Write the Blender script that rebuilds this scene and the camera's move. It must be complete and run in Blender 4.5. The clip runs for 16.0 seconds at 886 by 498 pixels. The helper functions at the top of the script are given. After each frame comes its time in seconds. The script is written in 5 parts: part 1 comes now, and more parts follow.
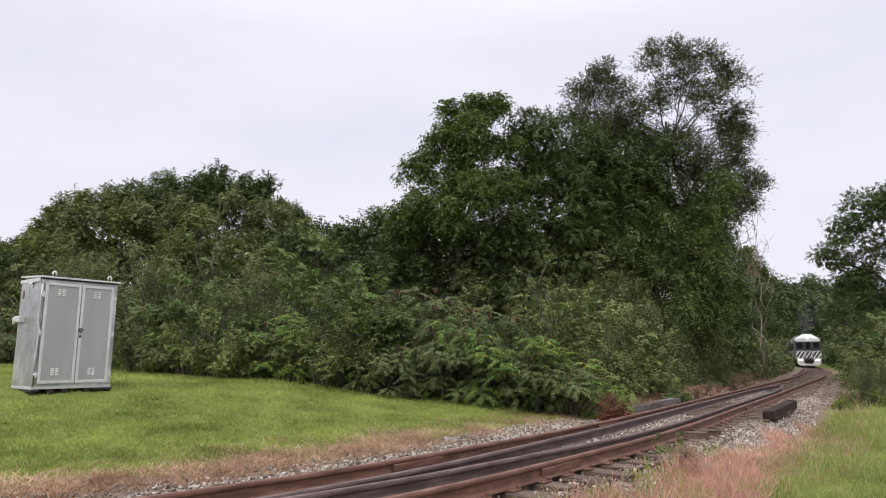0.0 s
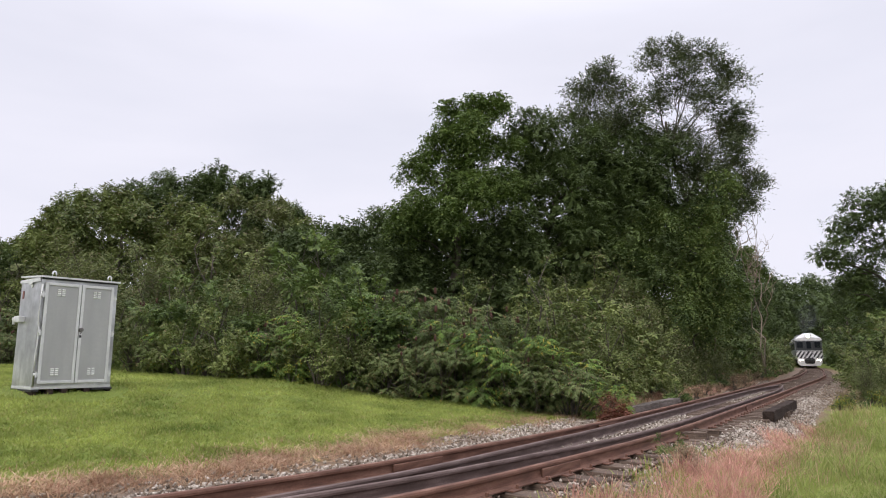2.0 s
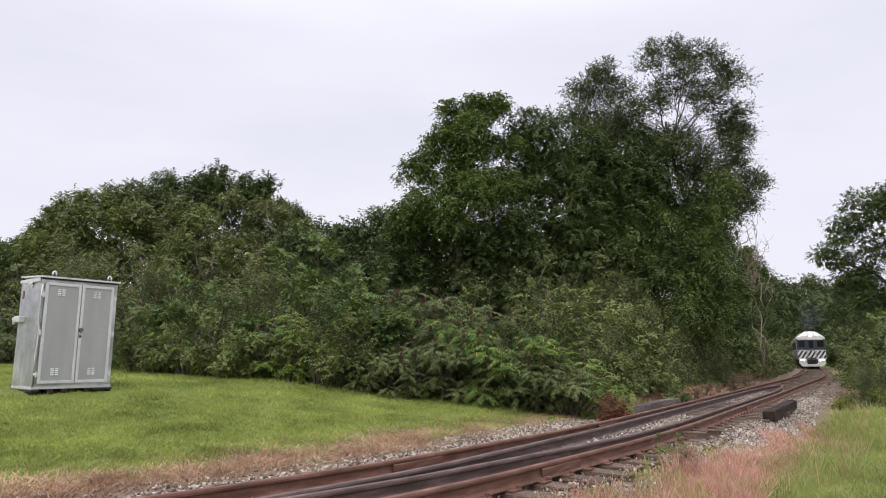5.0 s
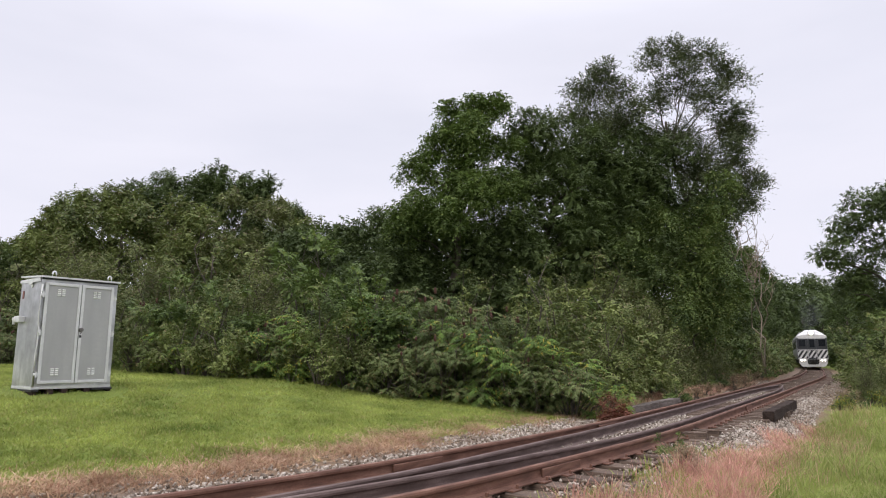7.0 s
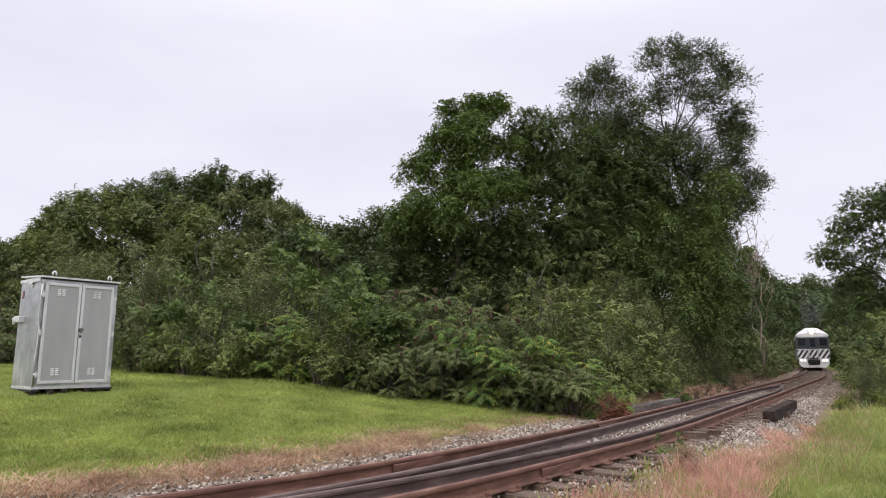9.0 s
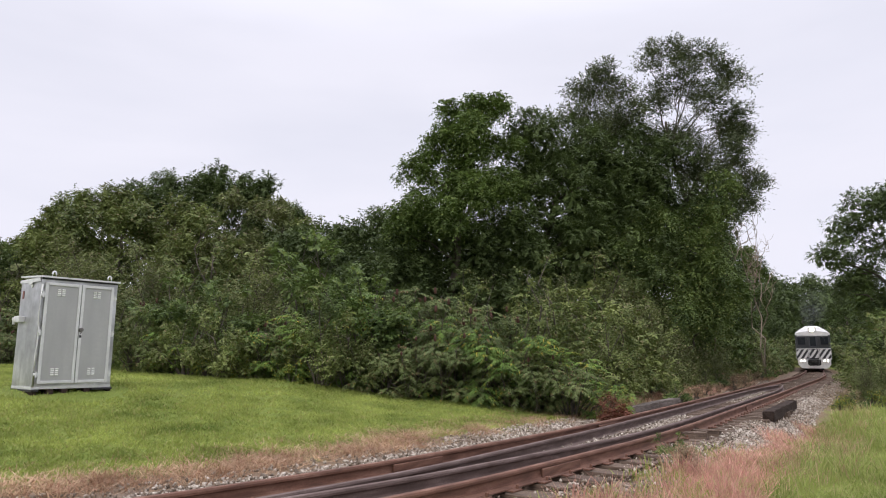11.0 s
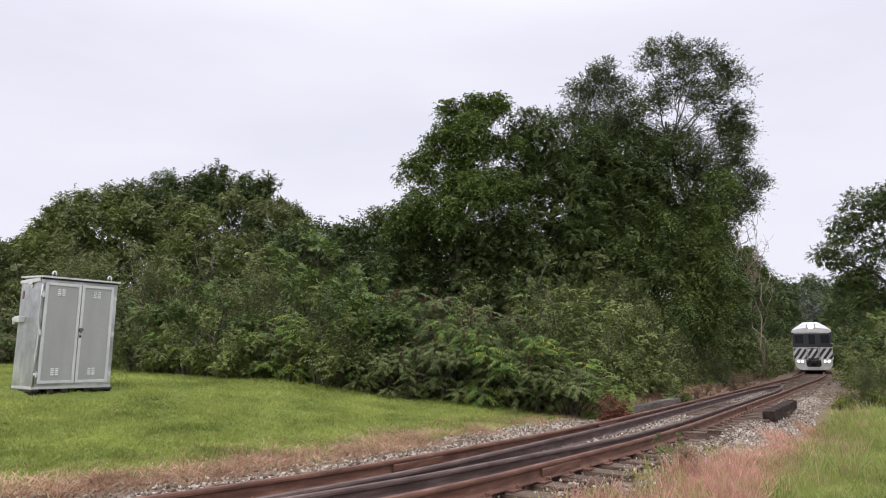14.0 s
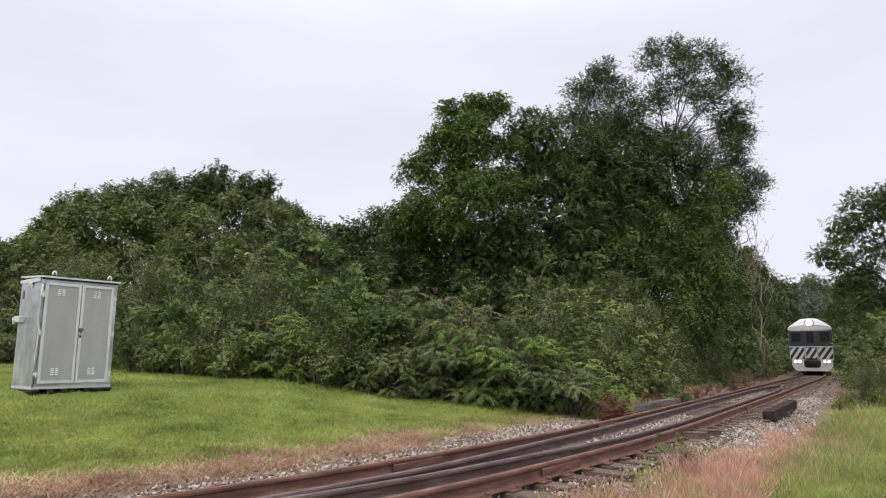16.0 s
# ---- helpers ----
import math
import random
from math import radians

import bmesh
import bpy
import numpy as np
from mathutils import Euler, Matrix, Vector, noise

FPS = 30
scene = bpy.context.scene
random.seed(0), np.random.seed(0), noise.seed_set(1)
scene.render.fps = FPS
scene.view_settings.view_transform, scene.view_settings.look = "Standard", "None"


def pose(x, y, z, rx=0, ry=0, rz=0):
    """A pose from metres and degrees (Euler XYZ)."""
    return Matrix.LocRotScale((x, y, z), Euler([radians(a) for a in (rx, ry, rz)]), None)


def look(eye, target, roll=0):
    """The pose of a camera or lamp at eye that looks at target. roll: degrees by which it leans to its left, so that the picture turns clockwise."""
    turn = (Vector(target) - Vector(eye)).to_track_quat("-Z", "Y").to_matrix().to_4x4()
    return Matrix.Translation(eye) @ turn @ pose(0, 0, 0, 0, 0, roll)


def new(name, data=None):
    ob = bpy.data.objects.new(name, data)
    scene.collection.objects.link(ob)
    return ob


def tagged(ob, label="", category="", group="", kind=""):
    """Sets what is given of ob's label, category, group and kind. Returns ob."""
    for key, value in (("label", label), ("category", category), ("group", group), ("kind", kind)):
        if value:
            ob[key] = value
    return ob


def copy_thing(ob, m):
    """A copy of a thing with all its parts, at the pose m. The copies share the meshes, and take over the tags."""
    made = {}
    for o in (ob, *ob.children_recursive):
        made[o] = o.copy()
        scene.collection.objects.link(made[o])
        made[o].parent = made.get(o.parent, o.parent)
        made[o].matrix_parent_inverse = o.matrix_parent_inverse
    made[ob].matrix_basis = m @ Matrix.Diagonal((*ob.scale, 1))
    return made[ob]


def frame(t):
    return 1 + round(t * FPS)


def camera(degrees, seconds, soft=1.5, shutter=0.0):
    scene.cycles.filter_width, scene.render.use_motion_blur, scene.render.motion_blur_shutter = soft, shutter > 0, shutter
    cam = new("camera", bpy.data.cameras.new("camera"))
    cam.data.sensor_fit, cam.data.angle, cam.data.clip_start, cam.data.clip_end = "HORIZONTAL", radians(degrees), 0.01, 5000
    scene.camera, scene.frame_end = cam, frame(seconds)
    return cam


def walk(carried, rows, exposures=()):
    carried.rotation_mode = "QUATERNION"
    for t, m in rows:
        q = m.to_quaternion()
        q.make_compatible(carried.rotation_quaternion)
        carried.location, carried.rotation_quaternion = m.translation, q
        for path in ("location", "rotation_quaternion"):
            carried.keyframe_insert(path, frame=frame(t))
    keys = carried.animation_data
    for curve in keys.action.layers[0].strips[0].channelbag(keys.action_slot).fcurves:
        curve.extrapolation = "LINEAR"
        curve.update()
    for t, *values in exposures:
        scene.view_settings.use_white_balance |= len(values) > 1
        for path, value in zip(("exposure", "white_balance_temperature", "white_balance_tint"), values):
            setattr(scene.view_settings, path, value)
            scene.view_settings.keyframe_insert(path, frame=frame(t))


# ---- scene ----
cam = camera(68.1, 16.0, soft=1.1)
EYE = (0.0, 0.0, 1.2)
TILT = pose(*EYE, 90 + 9.35, 0, 0)
walk(cam, [(0.0, TILT), (16.0, TILT)])

# ---- light ----
world = bpy.data.worlds.new("overcast")
scene.world = world
world.use_nodes = True
wn, wl = world.node_tree.nodes, world.node_tree.links
wn.clear()
w_out, w_bg = wn.new("ShaderNodeOutputWorld"), wn.new("ShaderNodeBackground")
w_sky, w_mix = wn.new("ShaderNodeTexSky"), wn.new("ShaderNodeMix")
w_noise, w_ramp = wn.new("ShaderNodeTexNoise"), wn.new("ShaderNodeMapRange")
w_map, w_co = wn.new("ShaderNodeMapping"), wn.new("ShaderNodeTexCoord")
w_sky.sky_type, w_sky.sun_disc = "NISHITA", False
w_sky.sun_elevation, w_sky.sun_rotation = radians(41.5), radians(211)
w_mix.data_type = "RGBA"
w_mix.inputs["B"].default_value = (8.7, 8.65, 9.8, 1)
w_map.inputs["Scale"].default_value = (1.0, 1.0, 4.0)
w_noise.inputs["Scale"].default_value = 1.7
w_noise.inputs["Detail"].default_value = 4
w_ramp.inputs["From Min"].default_value, w_ramp.inputs["From Max"].default_value = 0.3, 0.62
w_ramp.inputs["To Min"].default_value, w_ramp.inputs["To Max"].default_value = 0.86, 1.0
w_bg.inputs["Strength"].default_value = 0.1
wl.new(w_co.outputs["Generated"], w_map.inputs["Vector"])
wl.new(w_map.outputs["Vector"], w_noise.inputs["Vector"])
wl.new(w_noise.outputs["Fac"], w_ramp.inputs["Value"])
wl.new(w_ramp.outputs["Result"], w_mix.inputs["Factor"])
wl.new(w_sky.outputs["Color"], w_mix.inputs["A"])
# an overcast sky grows brighter towards the zenith
w_xyz, w_rise, w_scale = wn.new("ShaderNodeSeparateXYZ"), wn.new("ShaderNodeMapRange"), wn.new("ShaderNodeMix")
w_rise.interpolation_type = "SMOOTHSTEP"
for key, v in (("From Min", 0.42), ("From Max", 1.0), ("To Min", 1.0), ("To Max", 3.1)):
    w_rise.inputs[key].default_value = v
w_scale.data_type, w_scale.blend_type = "RGBA", "MULTIPLY"
w_scale.inputs["Factor"].default_value = 1.0
wl.new(w_co.outputs["Generated"], w_xyz.inputs["Vector"])
wl.new(w_xyz.outputs["Z"], w_rise.inputs["Value"])
wl.new(w_mix.outputs["Result"], w_scale.inputs["A"])
wl.new(w_rise.outputs["Result"], w_scale.inputs["B"])
wl.new(w_scale.outputs["Result"], w_bg.inputs["Color"])
wl.new(w_bg.outputs["Background"], w_out.inputs["Surface"])

sun = new("sun", bpy.data.lights.new("sun", "SUN"))
sun.data.energy, sun.data.angle, sun.data.color = 1.6, radians(50), (1.0, 0.96, 0.9)
sun.matrix_basis = look((-34, -56, 58), (0, 0, 0))
scene.view_settings.exposure = 0.0

# ---- materials ----


class Nodes:
    """A short way to write a node material."""

    def __init__(self, name):
        self.mat = bpy.data.materials.new(name)
        self.mat.use_nodes = True
        self.tree = self.mat.node_tree
        self.tree.nodes.clear()
        self.out = self.add("ShaderNodeOutputMaterial")
        self.co = self.add("ShaderNodeTexCoord").outputs["Object"]

    def add(self, kind):
        return self.tree.nodes.new(kind)

    def link(self, a, b):
        self.tree.links.new(a, b)

    def noise(self, scale, detail=4, rough=0.6, stretch=None):
        n = self.add("ShaderNodeTexNoise")
        n.inputs["Scale"].default_value, n.inputs["Detail"].default_value = scale, detail
        n.inputs["Roughness"].default_value = rough
        if stretch:
            m = self.add("ShaderNodeMapping")
            m.inputs["Scale"].default_value = stretch
            self.link(self.co, m.inputs["Vector"])
            self.link(m.outputs["Vector"], n.inputs["Vector"])
        else:
            self.link(self.co, n.inputs["Vector"])
        return n.outputs["Fac"]

    def ramp(self, fac, stops):
        r = self.add("ShaderNodeValToRGB")
        e = r.color_ramp.elements
        while len(e) < len(stops):
            e.new(0.5)
        for k, (p, c) in zip(e, stops):
            k.position, k.color = p, (*c, 1)
        self.link(fac, r.inputs["Fac"])
        return r.outputs["Color"]

    def span(self, fac, a, b, lo=0.0, hi=1.0):
        r = self.add("ShaderNodeMapRange")
        for key, v in (("From Min", a), ("From Max", b), ("To Min", lo), ("To Max", hi)):
            r.inputs[key].default_value = v
        self.link(fac, r.inputs["Value"])
        return r.outputs["Result"]

    def mix(self, fac, a, b, blend="MIX"):
        m = self.add("ShaderNodeMix")
        m.data_type, m.blend_type = "RGBA", blend
        if isinstance(fac, (int, float)):
            m.inputs["Factor"].default_value = fac
        else:
            self.link(fac, m.inputs["Factor"])
        for key, v in (("A", a), ("B", b)):
            if isinstance(v, tuple):
                m.inputs[key].default_value = (*v, 1)
            else:
                self.link(v, m.inputs[key])
        return m.outputs["Result"]

    def math(self, op, a, b):
        m = self.add("ShaderNodeMath")
        m.operation = op
        for i, v in enumerate((a, b)):
            if isinstance(v, (int, float)):
                m.inputs[i].default_value = v
            else:
                self.link(v, m.inputs[i])
        return m.outputs["Value"]

    def bump(self, height, strength, distance=0.01):
        b = self.add("ShaderNodeBump")
        b.inputs["Strength"].default_value, b.inputs["Distance"].default_value = strength, distance
        self.link(height, b.inputs["Height"])
        return b.outputs["Normal"]

    def surface(self, colour, rough=0.7, metal=0.0, normal=None, spec=0.5):
        p = self.add("ShaderNodeBsdfPrincipled")
        for key, v in (("Base Color", colour), ("Roughness", rough), ("Metallic", metal)):
            if isinstance(v, tuple):
                p.inputs[key].default_value = (*v, 1)
            elif isinstance(v, (int, float)):
                p.inputs[key].default_value = v
            else:
                self.link(v, p.inputs[key])
        p.inputs["Specular IOR Level"].default_value = spec
        if normal is not None:
            self.link(normal, p.inputs["Normal"])
        self.link(p.outputs["BSDF"], self.out.inputs["Surface"])
        return p


def leaf_material(name, dark, light, odd, odd_share=0.05, through_light=0.24, gloss=0.2):
    """Leaves that differ one by one, and in larger patches; light shines through them."""
    n = Nodes(name)
    isle = n.add("ShaderNodeNewGeometry").outputs["Random Per Island"]
    patch = n.span(n.noise(0.9, 4), 0.3, 0.7)
    f = n.math("ADD", n.math("MULTIPLY", isle, 0.3), n.math("MULTIPLY", patch, 0.7))
    own = n.add("ShaderNodeObjectInfo").outputs["Random"]
    f = n.math("ADD", f, n.span(own, 0, 1, -0.1, 0.08))
    bright = tuple(min(1, v * 1.35) for v in light)
    c = n.ramp(f, [(0.12, dark), (0.62, light), (0.95, bright)])
    pick = n.math("FRACT", n.math("MULTIPLY", isle, 37.13), 0.0)
    c = n.mix(n.math("LESS_THAN", pick, odd_share), c, odd)
    d = n.surface(c, 0.6, spec=gloss)
    t, m = n.add("ShaderNodeBsdfTranslucent"), n.add("ShaderNodeMixShader")
    m.inputs["Fac"].default_value = through_light
    n.link(c, t.inputs["Color"])
    n.link(d.outputs["BSDF"], m.inputs[1])
    n.link(t.outputs["BSDF"], m.inputs[2])
    n.link(m.outputs["Shader"], n.out.inputs["Surface"])
    return n.mat


def plain(name, colour, rough=0.6, metal=0.0, vary=0.25, scale=9.0, bump=0.1, stretch=None):
    n = Nodes(name)
    lo = tuple(c * (1 - vary) for c in colour)
    hi = tuple(min(1, c * (1 + vary)) for c in colour)
    c = n.ramp(n.noise(scale, 5, stretch=stretch), [(0.3, lo), (0.7, hi)])
    c = n.mix(n.span(n.noise(scale * 7, 3), 0.35, 0.75, 0, 0.35), c, lo)
    n.surface(c, rough, metal, n.bump(n.noise(scale * 9, 3), bump, 0.005))
    return n.mat


def glow(name, colour, strength):
    n = Nodes(name)
    e = n.add("ShaderNodeEmission")
    e.inputs["Color"].default_value, e.inputs["Strength"].default_value = (*colour, 1), strength
    n.link(e.outputs["Emission"], n.out.inputs["Surface"])
    return n.mat


def smoke_material():
    n = Nodes("thin diesel haze")
    d, t, m = n.add("ShaderNodeBsdfDiffuse"), n.add("ShaderNodeBsdfTransparent"), n.add("ShaderNodeMixShader")
    d.inputs["Color"].default_value = (0.13, 0.135, 0.145, 1)
    m.inputs["Fac"].default_value = 0.055
    n.link(t.outputs["BSDF"], m.inputs[1])
    n.link(d.outputs["BSDF"], m.inputs[2])
    n.link(m.outputs["Shader"], n.out.inputs["Surface"])
    return n.mat


LEAF_OAK = leaf_material("dark broad leaves", (0.02, 0.033, 0.011), (0.086, 0.118, 0.039), (0.1, 0.13, 0.05))
LEAF_VINE = leaf_material("vine leaves", (0.024, 0.043, 0.012), (0.112, 0.16, 0.042), (0.16, 0.2, 0.05), 0.06)
# vine leaves in a lighter colour, for light on the hanging vines
LEAF_VINE_LIT = leaf_material("vine leaves in a lit tone", (0.03, 0.052, 0.015), (0.138, 0.186, 0.052), (0.2, 0.22, 0.07), 0.06)
LEAF_AIRY = leaf_material("narrow grey-green leaves", (0.034, 0.048, 0.02), (0.108, 0.128, 0.06), (0.14, 0.16, 0.09), 0.06)
LEAF_SHRUB = leaf_material("shrub leaves", (0.038, 0.058, 0.016), (0.166, 0.198, 0.06), (0.17, 0.15, 0.07), 0.08)
LEAF_OLIVE = leaf_material("olive shrub leaves", (0.046, 0.06, 0.021), (0.168, 0.19, 0.07), (0.19, 0.16, 0.1), 0.08)
LEAF_SUMAC = leaf_material("sumac leaflets", (0.034, 0.056, 0.018), (0.143, 0.176, 0.066), (0.17, 0.11, 0.06), 0.07, gloss=0.1)
LEAF_SUMAC_PALE = leaf_material("yellowing sumac leaflets", (0.07, 0.13, 0.03), (0.16, 0.24, 0.055), (0.3, 0.26, 0.05), 0.1, gloss=0.1)
LEAF_RUST = leaf_material("withered reddish leaves", (0.07, 0.022, 0.014), (0.17, 0.06, 0.035), (0.2, 0.13, 0.06), 0.1)
LEAF_GOLD = leaf_material("goldenrod in flower", (0.05, 0.09, 0.02), (0.15, 0.2, 0.04), (0.42, 0.33, 0.04), 0.14)
LEAF_BRUSH = leaf_material("dry brush leaves", (0.12, 0.095, 0.055), (0.32, 0.24, 0.15), (0.26, 0.15, 0.1), 0.2)
SEED_RED = plain("sumac seed heads", (0.06, 0.023, 0.014), 0.9)
BARK = plain("grey-brown bark", (0.075, 0.062, 0.048), 0.9, 0, 0.4, 6, 0.5, (1, 1, 0.25))
DEAD_WOOD = plain("bleached dead wood", (0.24, 0.185, 0.14), 0.9, 0, 0.3, 6, 0.3, (1, 1, 0.25))
GRASS = leaf_material("mown grass blades", (0.118, 0.163, 0.03), (0.302, 0.348, 0.086), (0.33, 0.29, 0.12), 0.07, 0.35)
TALL_GRASS = leaf_material("tall green grass", (0.12, 0.165, 0.035), (0.29, 0.335, 0.095), (0.36, 0.31, 0.15), 0.15, 0.35)
DRY_GRASS = leaf_material("dead straw grass", (0.25, 0.15, 0.09), (0.55, 0.385, 0.255), (0.32, 0.17, 0.11), 0.2, 0.3)
PINK_GRASS = leaf_material("pinkish dry seed grass", (0.22, 0.1, 0.07), (0.56, 0.31, 0.245), (0.5, 0.4, 0.22), 0.2, 0.3)


def rust_material(name, a, b, c):
    n = Nodes(name)
    col = n.ramp(n.noise(5, 6, stretch=(0.5, 0.5, 3)), [(0.3, a), (0.55, b), (0.75, c)])
    col = n.mix(n.span(n.noise(60, 4), 0.45, 0.7, 0, 0.5), col, a)
    n.surface(col, 0.75, 0.15, n.bump(n.noise(90, 4), 0.4, 0.004))
    return n.mat


RUST = rust_material("rusty running rail", (0.082, 0.037, 0.024), (0.165, 0.08, 0.052), (0.255, 0.145, 0.104))
RUST_DARK = rust_material("dark rusty guard rail", (0.064, 0.04, 0.033), (0.125, 0.085, 0.074), (0.21, 0.155, 0.142))


def timber_material(name, dark, light):
    n = Nodes(name)
    grain = n.noise(7, 6, 0.65, (0.25, 5, 5))
    c = n.ramp(grain, [(0.3, dark), (0.72, light)])
    r = n.add("ShaderNodeObjectInfo").outputs["Random"]
    c = n.mix(n.span(r, 0, 1, 0, 0.45), c, dark)
    n.surface(c, 0.9, 0, n.bump(grain, 0.8, 0.02), 0.15)
    return n.mat


TIE_WOOD = timber_material("weathered creosoted timber", (0.038, 0.027, 0.021), (0.225, 0.165, 0.128))
BEAM_DARK = timber_material("dark creosoted timber", (0.018, 0.013, 0.011), (0.07, 0.048, 0.038))
BEAM_WOOD = timber_material("grey weathered timber", (0.07, 0.058, 0.05), (0.26, 0.22, 0.195))


def stone_material():
    n = Nodes("pale crushed limestone")
    isle = n.add("ShaderNodeNewGeometry").outputs["Random Per Island"]
    c = n.ramp(isle, [(0.0, (0.085, 0.064, 0.048)), (0.4, (0.235, 0.195, 0.155)), (1.0, (0.58, 0.52, 0.45))])
    c = n.mix(n.span(n.noise(1.2, 4), 0.42, 0.68, 0, 0.75), c, (0.14, 0.1, 0.07))
    n.surface(c, 0.9, 0, n.bump(n.noise(70, 3), 0.3, 0.004), 0.2)
    return n.mat


STONE = stone_material()


def ground_material():
    """Soil under grass; crushed stone and straw near the track, by the distance from it."""
    n = Nodes("soil with grass, straw and stone")
    a = n.add("ShaderNodeAttribute")
    a.attribute_name = "from_track"
    d = n.math("ADD", a.outputs["Fac"], n.span(n.noise(0.9, 5), 0.3, 0.7, -0.45, 0.45))
    turf = n.ramp(n.noise(1.3, 7, 0.7), [(0.25, (0.085, 0.115, 0.022)), (0.5, (0.15, 0.19, 0.04)), (0.75, (0.22, 0.23, 0.075))])
    turf = n.mix(n.span(n.noise(45, 4), 0.4, 0.7, 0, 0.5), turf, (0.05, 0.075, 0.02))
    straw = n.ramp(n.noise(30, 5), [(0.3, (0.09, 0.06, 0.04)), (0.7, (0.27, 0.195, 0.13))])
    grit = n.ramp(n.noise(24, 5, 0.75), [(0.35, (0.075, 0.052, 0.038)), (0.65, (0.27, 0.205, 0.155))])
    c = n.mix(n.span(d, 1.9, 2.2), grit, straw)
    c = n.mix(n.span(d, 2.5, 3.0), c, turf)
    n.surface(c, 0.95, 0, n.bump(n.noise(38, 5), 0.7, 0.03), 0.1)
    return n.mat


GROUND = ground_material()
CAB_ALU = plain("brushed aluminium sheet", (0.4, 0.4, 0.39), 0.5, 0.55, 0.1, 3, 0.05, (1, 1, 0.2))


def blotched_sheet():
    n = Nodes("bare aluminium sheet with painted sheen blotches")
    # pale blotches in the colour stand in for highlights on the dented sheet
    blotch = n.noise(1.7, 5, 0.6)
    c = n.ramp(blotch, [(0.32, (0.3, 0.3, 0.31)), (0.5, (0.4, 0.4, 0.41)), (0.66, (0.6, 0.6, 0.62))])
    c = n.mix(n.span(n.noise(9, 4, 0.6, (1, 1, 0.12)), 0.5, 0.75, 0, 0.4), c, (0.25, 0.24, 0.22))
    n.surface(c, n.span(blotch, 0.3, 0.7, 0.5, 0.28), 0.7, n.bump(n.noise(2.5, 3), 0.25, 0.02))
    return n.mat


CAB_SIDE = blotched_sheet()
CAB_TRIM = plain("pale aluminium trim", (0.62, 0.62, 0.61), 0.45, 0.4, 0.1, 6, 0.03)
CAB_LOUVRE = plain("white louvre metal", (0.85, 0.85, 0.84), 0.5, 0.0, 0.05)
CAB_HANDLE = plain("dull grey steel", (0.14, 0.13, 0.12), 0.5, 0.4, 0.3)
DARK_STEEL = plain("dark steel", (0.035, 0.034, 0.035), 0.5, 0.5, 0.3)
WHITE_PAINT = plain("dusty white paint", (0.6, 0.585, 0.58), 0.45, 0, 0.14, 3, 0.03)
BLACK_PAINT = plain("black paint", (0.022, 0.022, 0.026), 0.4, 0, 0.2, 5, 0.03)
CAR_GREY = plain("dark grey paint", (0.03, 0.031, 0.036), 0.4, 0, 0.2, 4, 0.03)
# the fluted steel's base tone lies below bright silver
STAINLESS = plain("grey fluted steel", (0.34, 0.34, 0.35), 0.4, 0.7, 0.12, 3, 0.05)
UNDER_STEEL = plain("grimy underframe steel", (0.03, 0.028, 0.026), 0.8, 0.2, 0.3)
LAMP_ON = glow("burning headlamp", (1.0, 0.86, 0.75), 8.0)
ROOF_LAMP = glow("burning roof headlamp", (1.0, 0.83, 0.62), 22.0)
SMOKE = smoke_material()
PLATE = plain("faded red plate", (0.16, 0.06, 0.05), 0.6)


def glass_material():
    n = Nodes("dark window glass")
    n.surface((0.012, 0.014, 0.017), 0.1, 0.0, None, 0.15)
    return n.mat


GLASS = glass_material()

# ---- geometry helpers ----
rng = np.random.default_rng(7)


def part(name, data, material, parent=None, label="", matrix=None, smooth=False):
    """Link a bmesh or a mesh as one object, under a thing if one is given."""
    if isinstance(data, bmesh.types.BMesh):
        me = bpy.data.meshes.new(name)
        data.normal_update()
        data.to_mesh(me)
        data.free()
    else:
        me = data
    if material and not me.materials:
        me.materials.append(material)
    if smooth:
        me.shade_smooth()
    ob = new(name, me)
    if parent:
        ob.parent = parent
    if matrix:
        ob.matrix_basis = matrix
    if label:
        tagged(ob, label)
    return ob


def thing(name, label, category, m=None, group="", kind=""):
    ob = new(name)
    ob.empty_display_size = 0.2
    if m:
        ob.matrix_basis = m
    return tagged(ob, label, category, group, kind)


def box(bm, size, m=Matrix(), bevel=0.0):
    g = bmesh.ops.create_cube(bm, size=1, matrix=m @ Matrix.Diagonal((*size, 1)))
    if bevel:
        edges = list({e for v in g["verts"] for e in v.link_edges})
        bmesh.ops.bevel(bm, geom=edges, offset=bevel, segments=2, affect="EDGES", profile=0.5)
    return bm


def box_bm(size, at=(0, 0, 0), bevel=0.0):
    return box(bmesh.new(), size, Matrix.Translation(at), bevel)


def tube(bm, pts, radii, sides=6):
    """A tapered tube along points, added to bm."""
    rings = []
    pts = [Vector(p) for p in pts]
    for i, p in enumerate(pts):
        d = (pts[min(i + 1, len(pts) - 1)] - pts[max(i - 1, 0)]).normalized()
        q = d.to_track_quat("Z", "Y")
        rings.append([bm.verts.new(p + q @ Vector((math.cos(a) * radii[i], math.sin(a) * radii[i], 0)))
                      for a in (k * math.tau / sides for k in range(sides))])
    for r0, r1 in zip(rings, rings[1:]):
        for k in range(sides):
            bm.faces.new((r0[k], r0[(k + 1) % sides], r1[(k + 1) % sides], r1[k]))
    bm.faces.new(rings[0][::-1])
    bm.faces.new(rings[-1])
    return bm


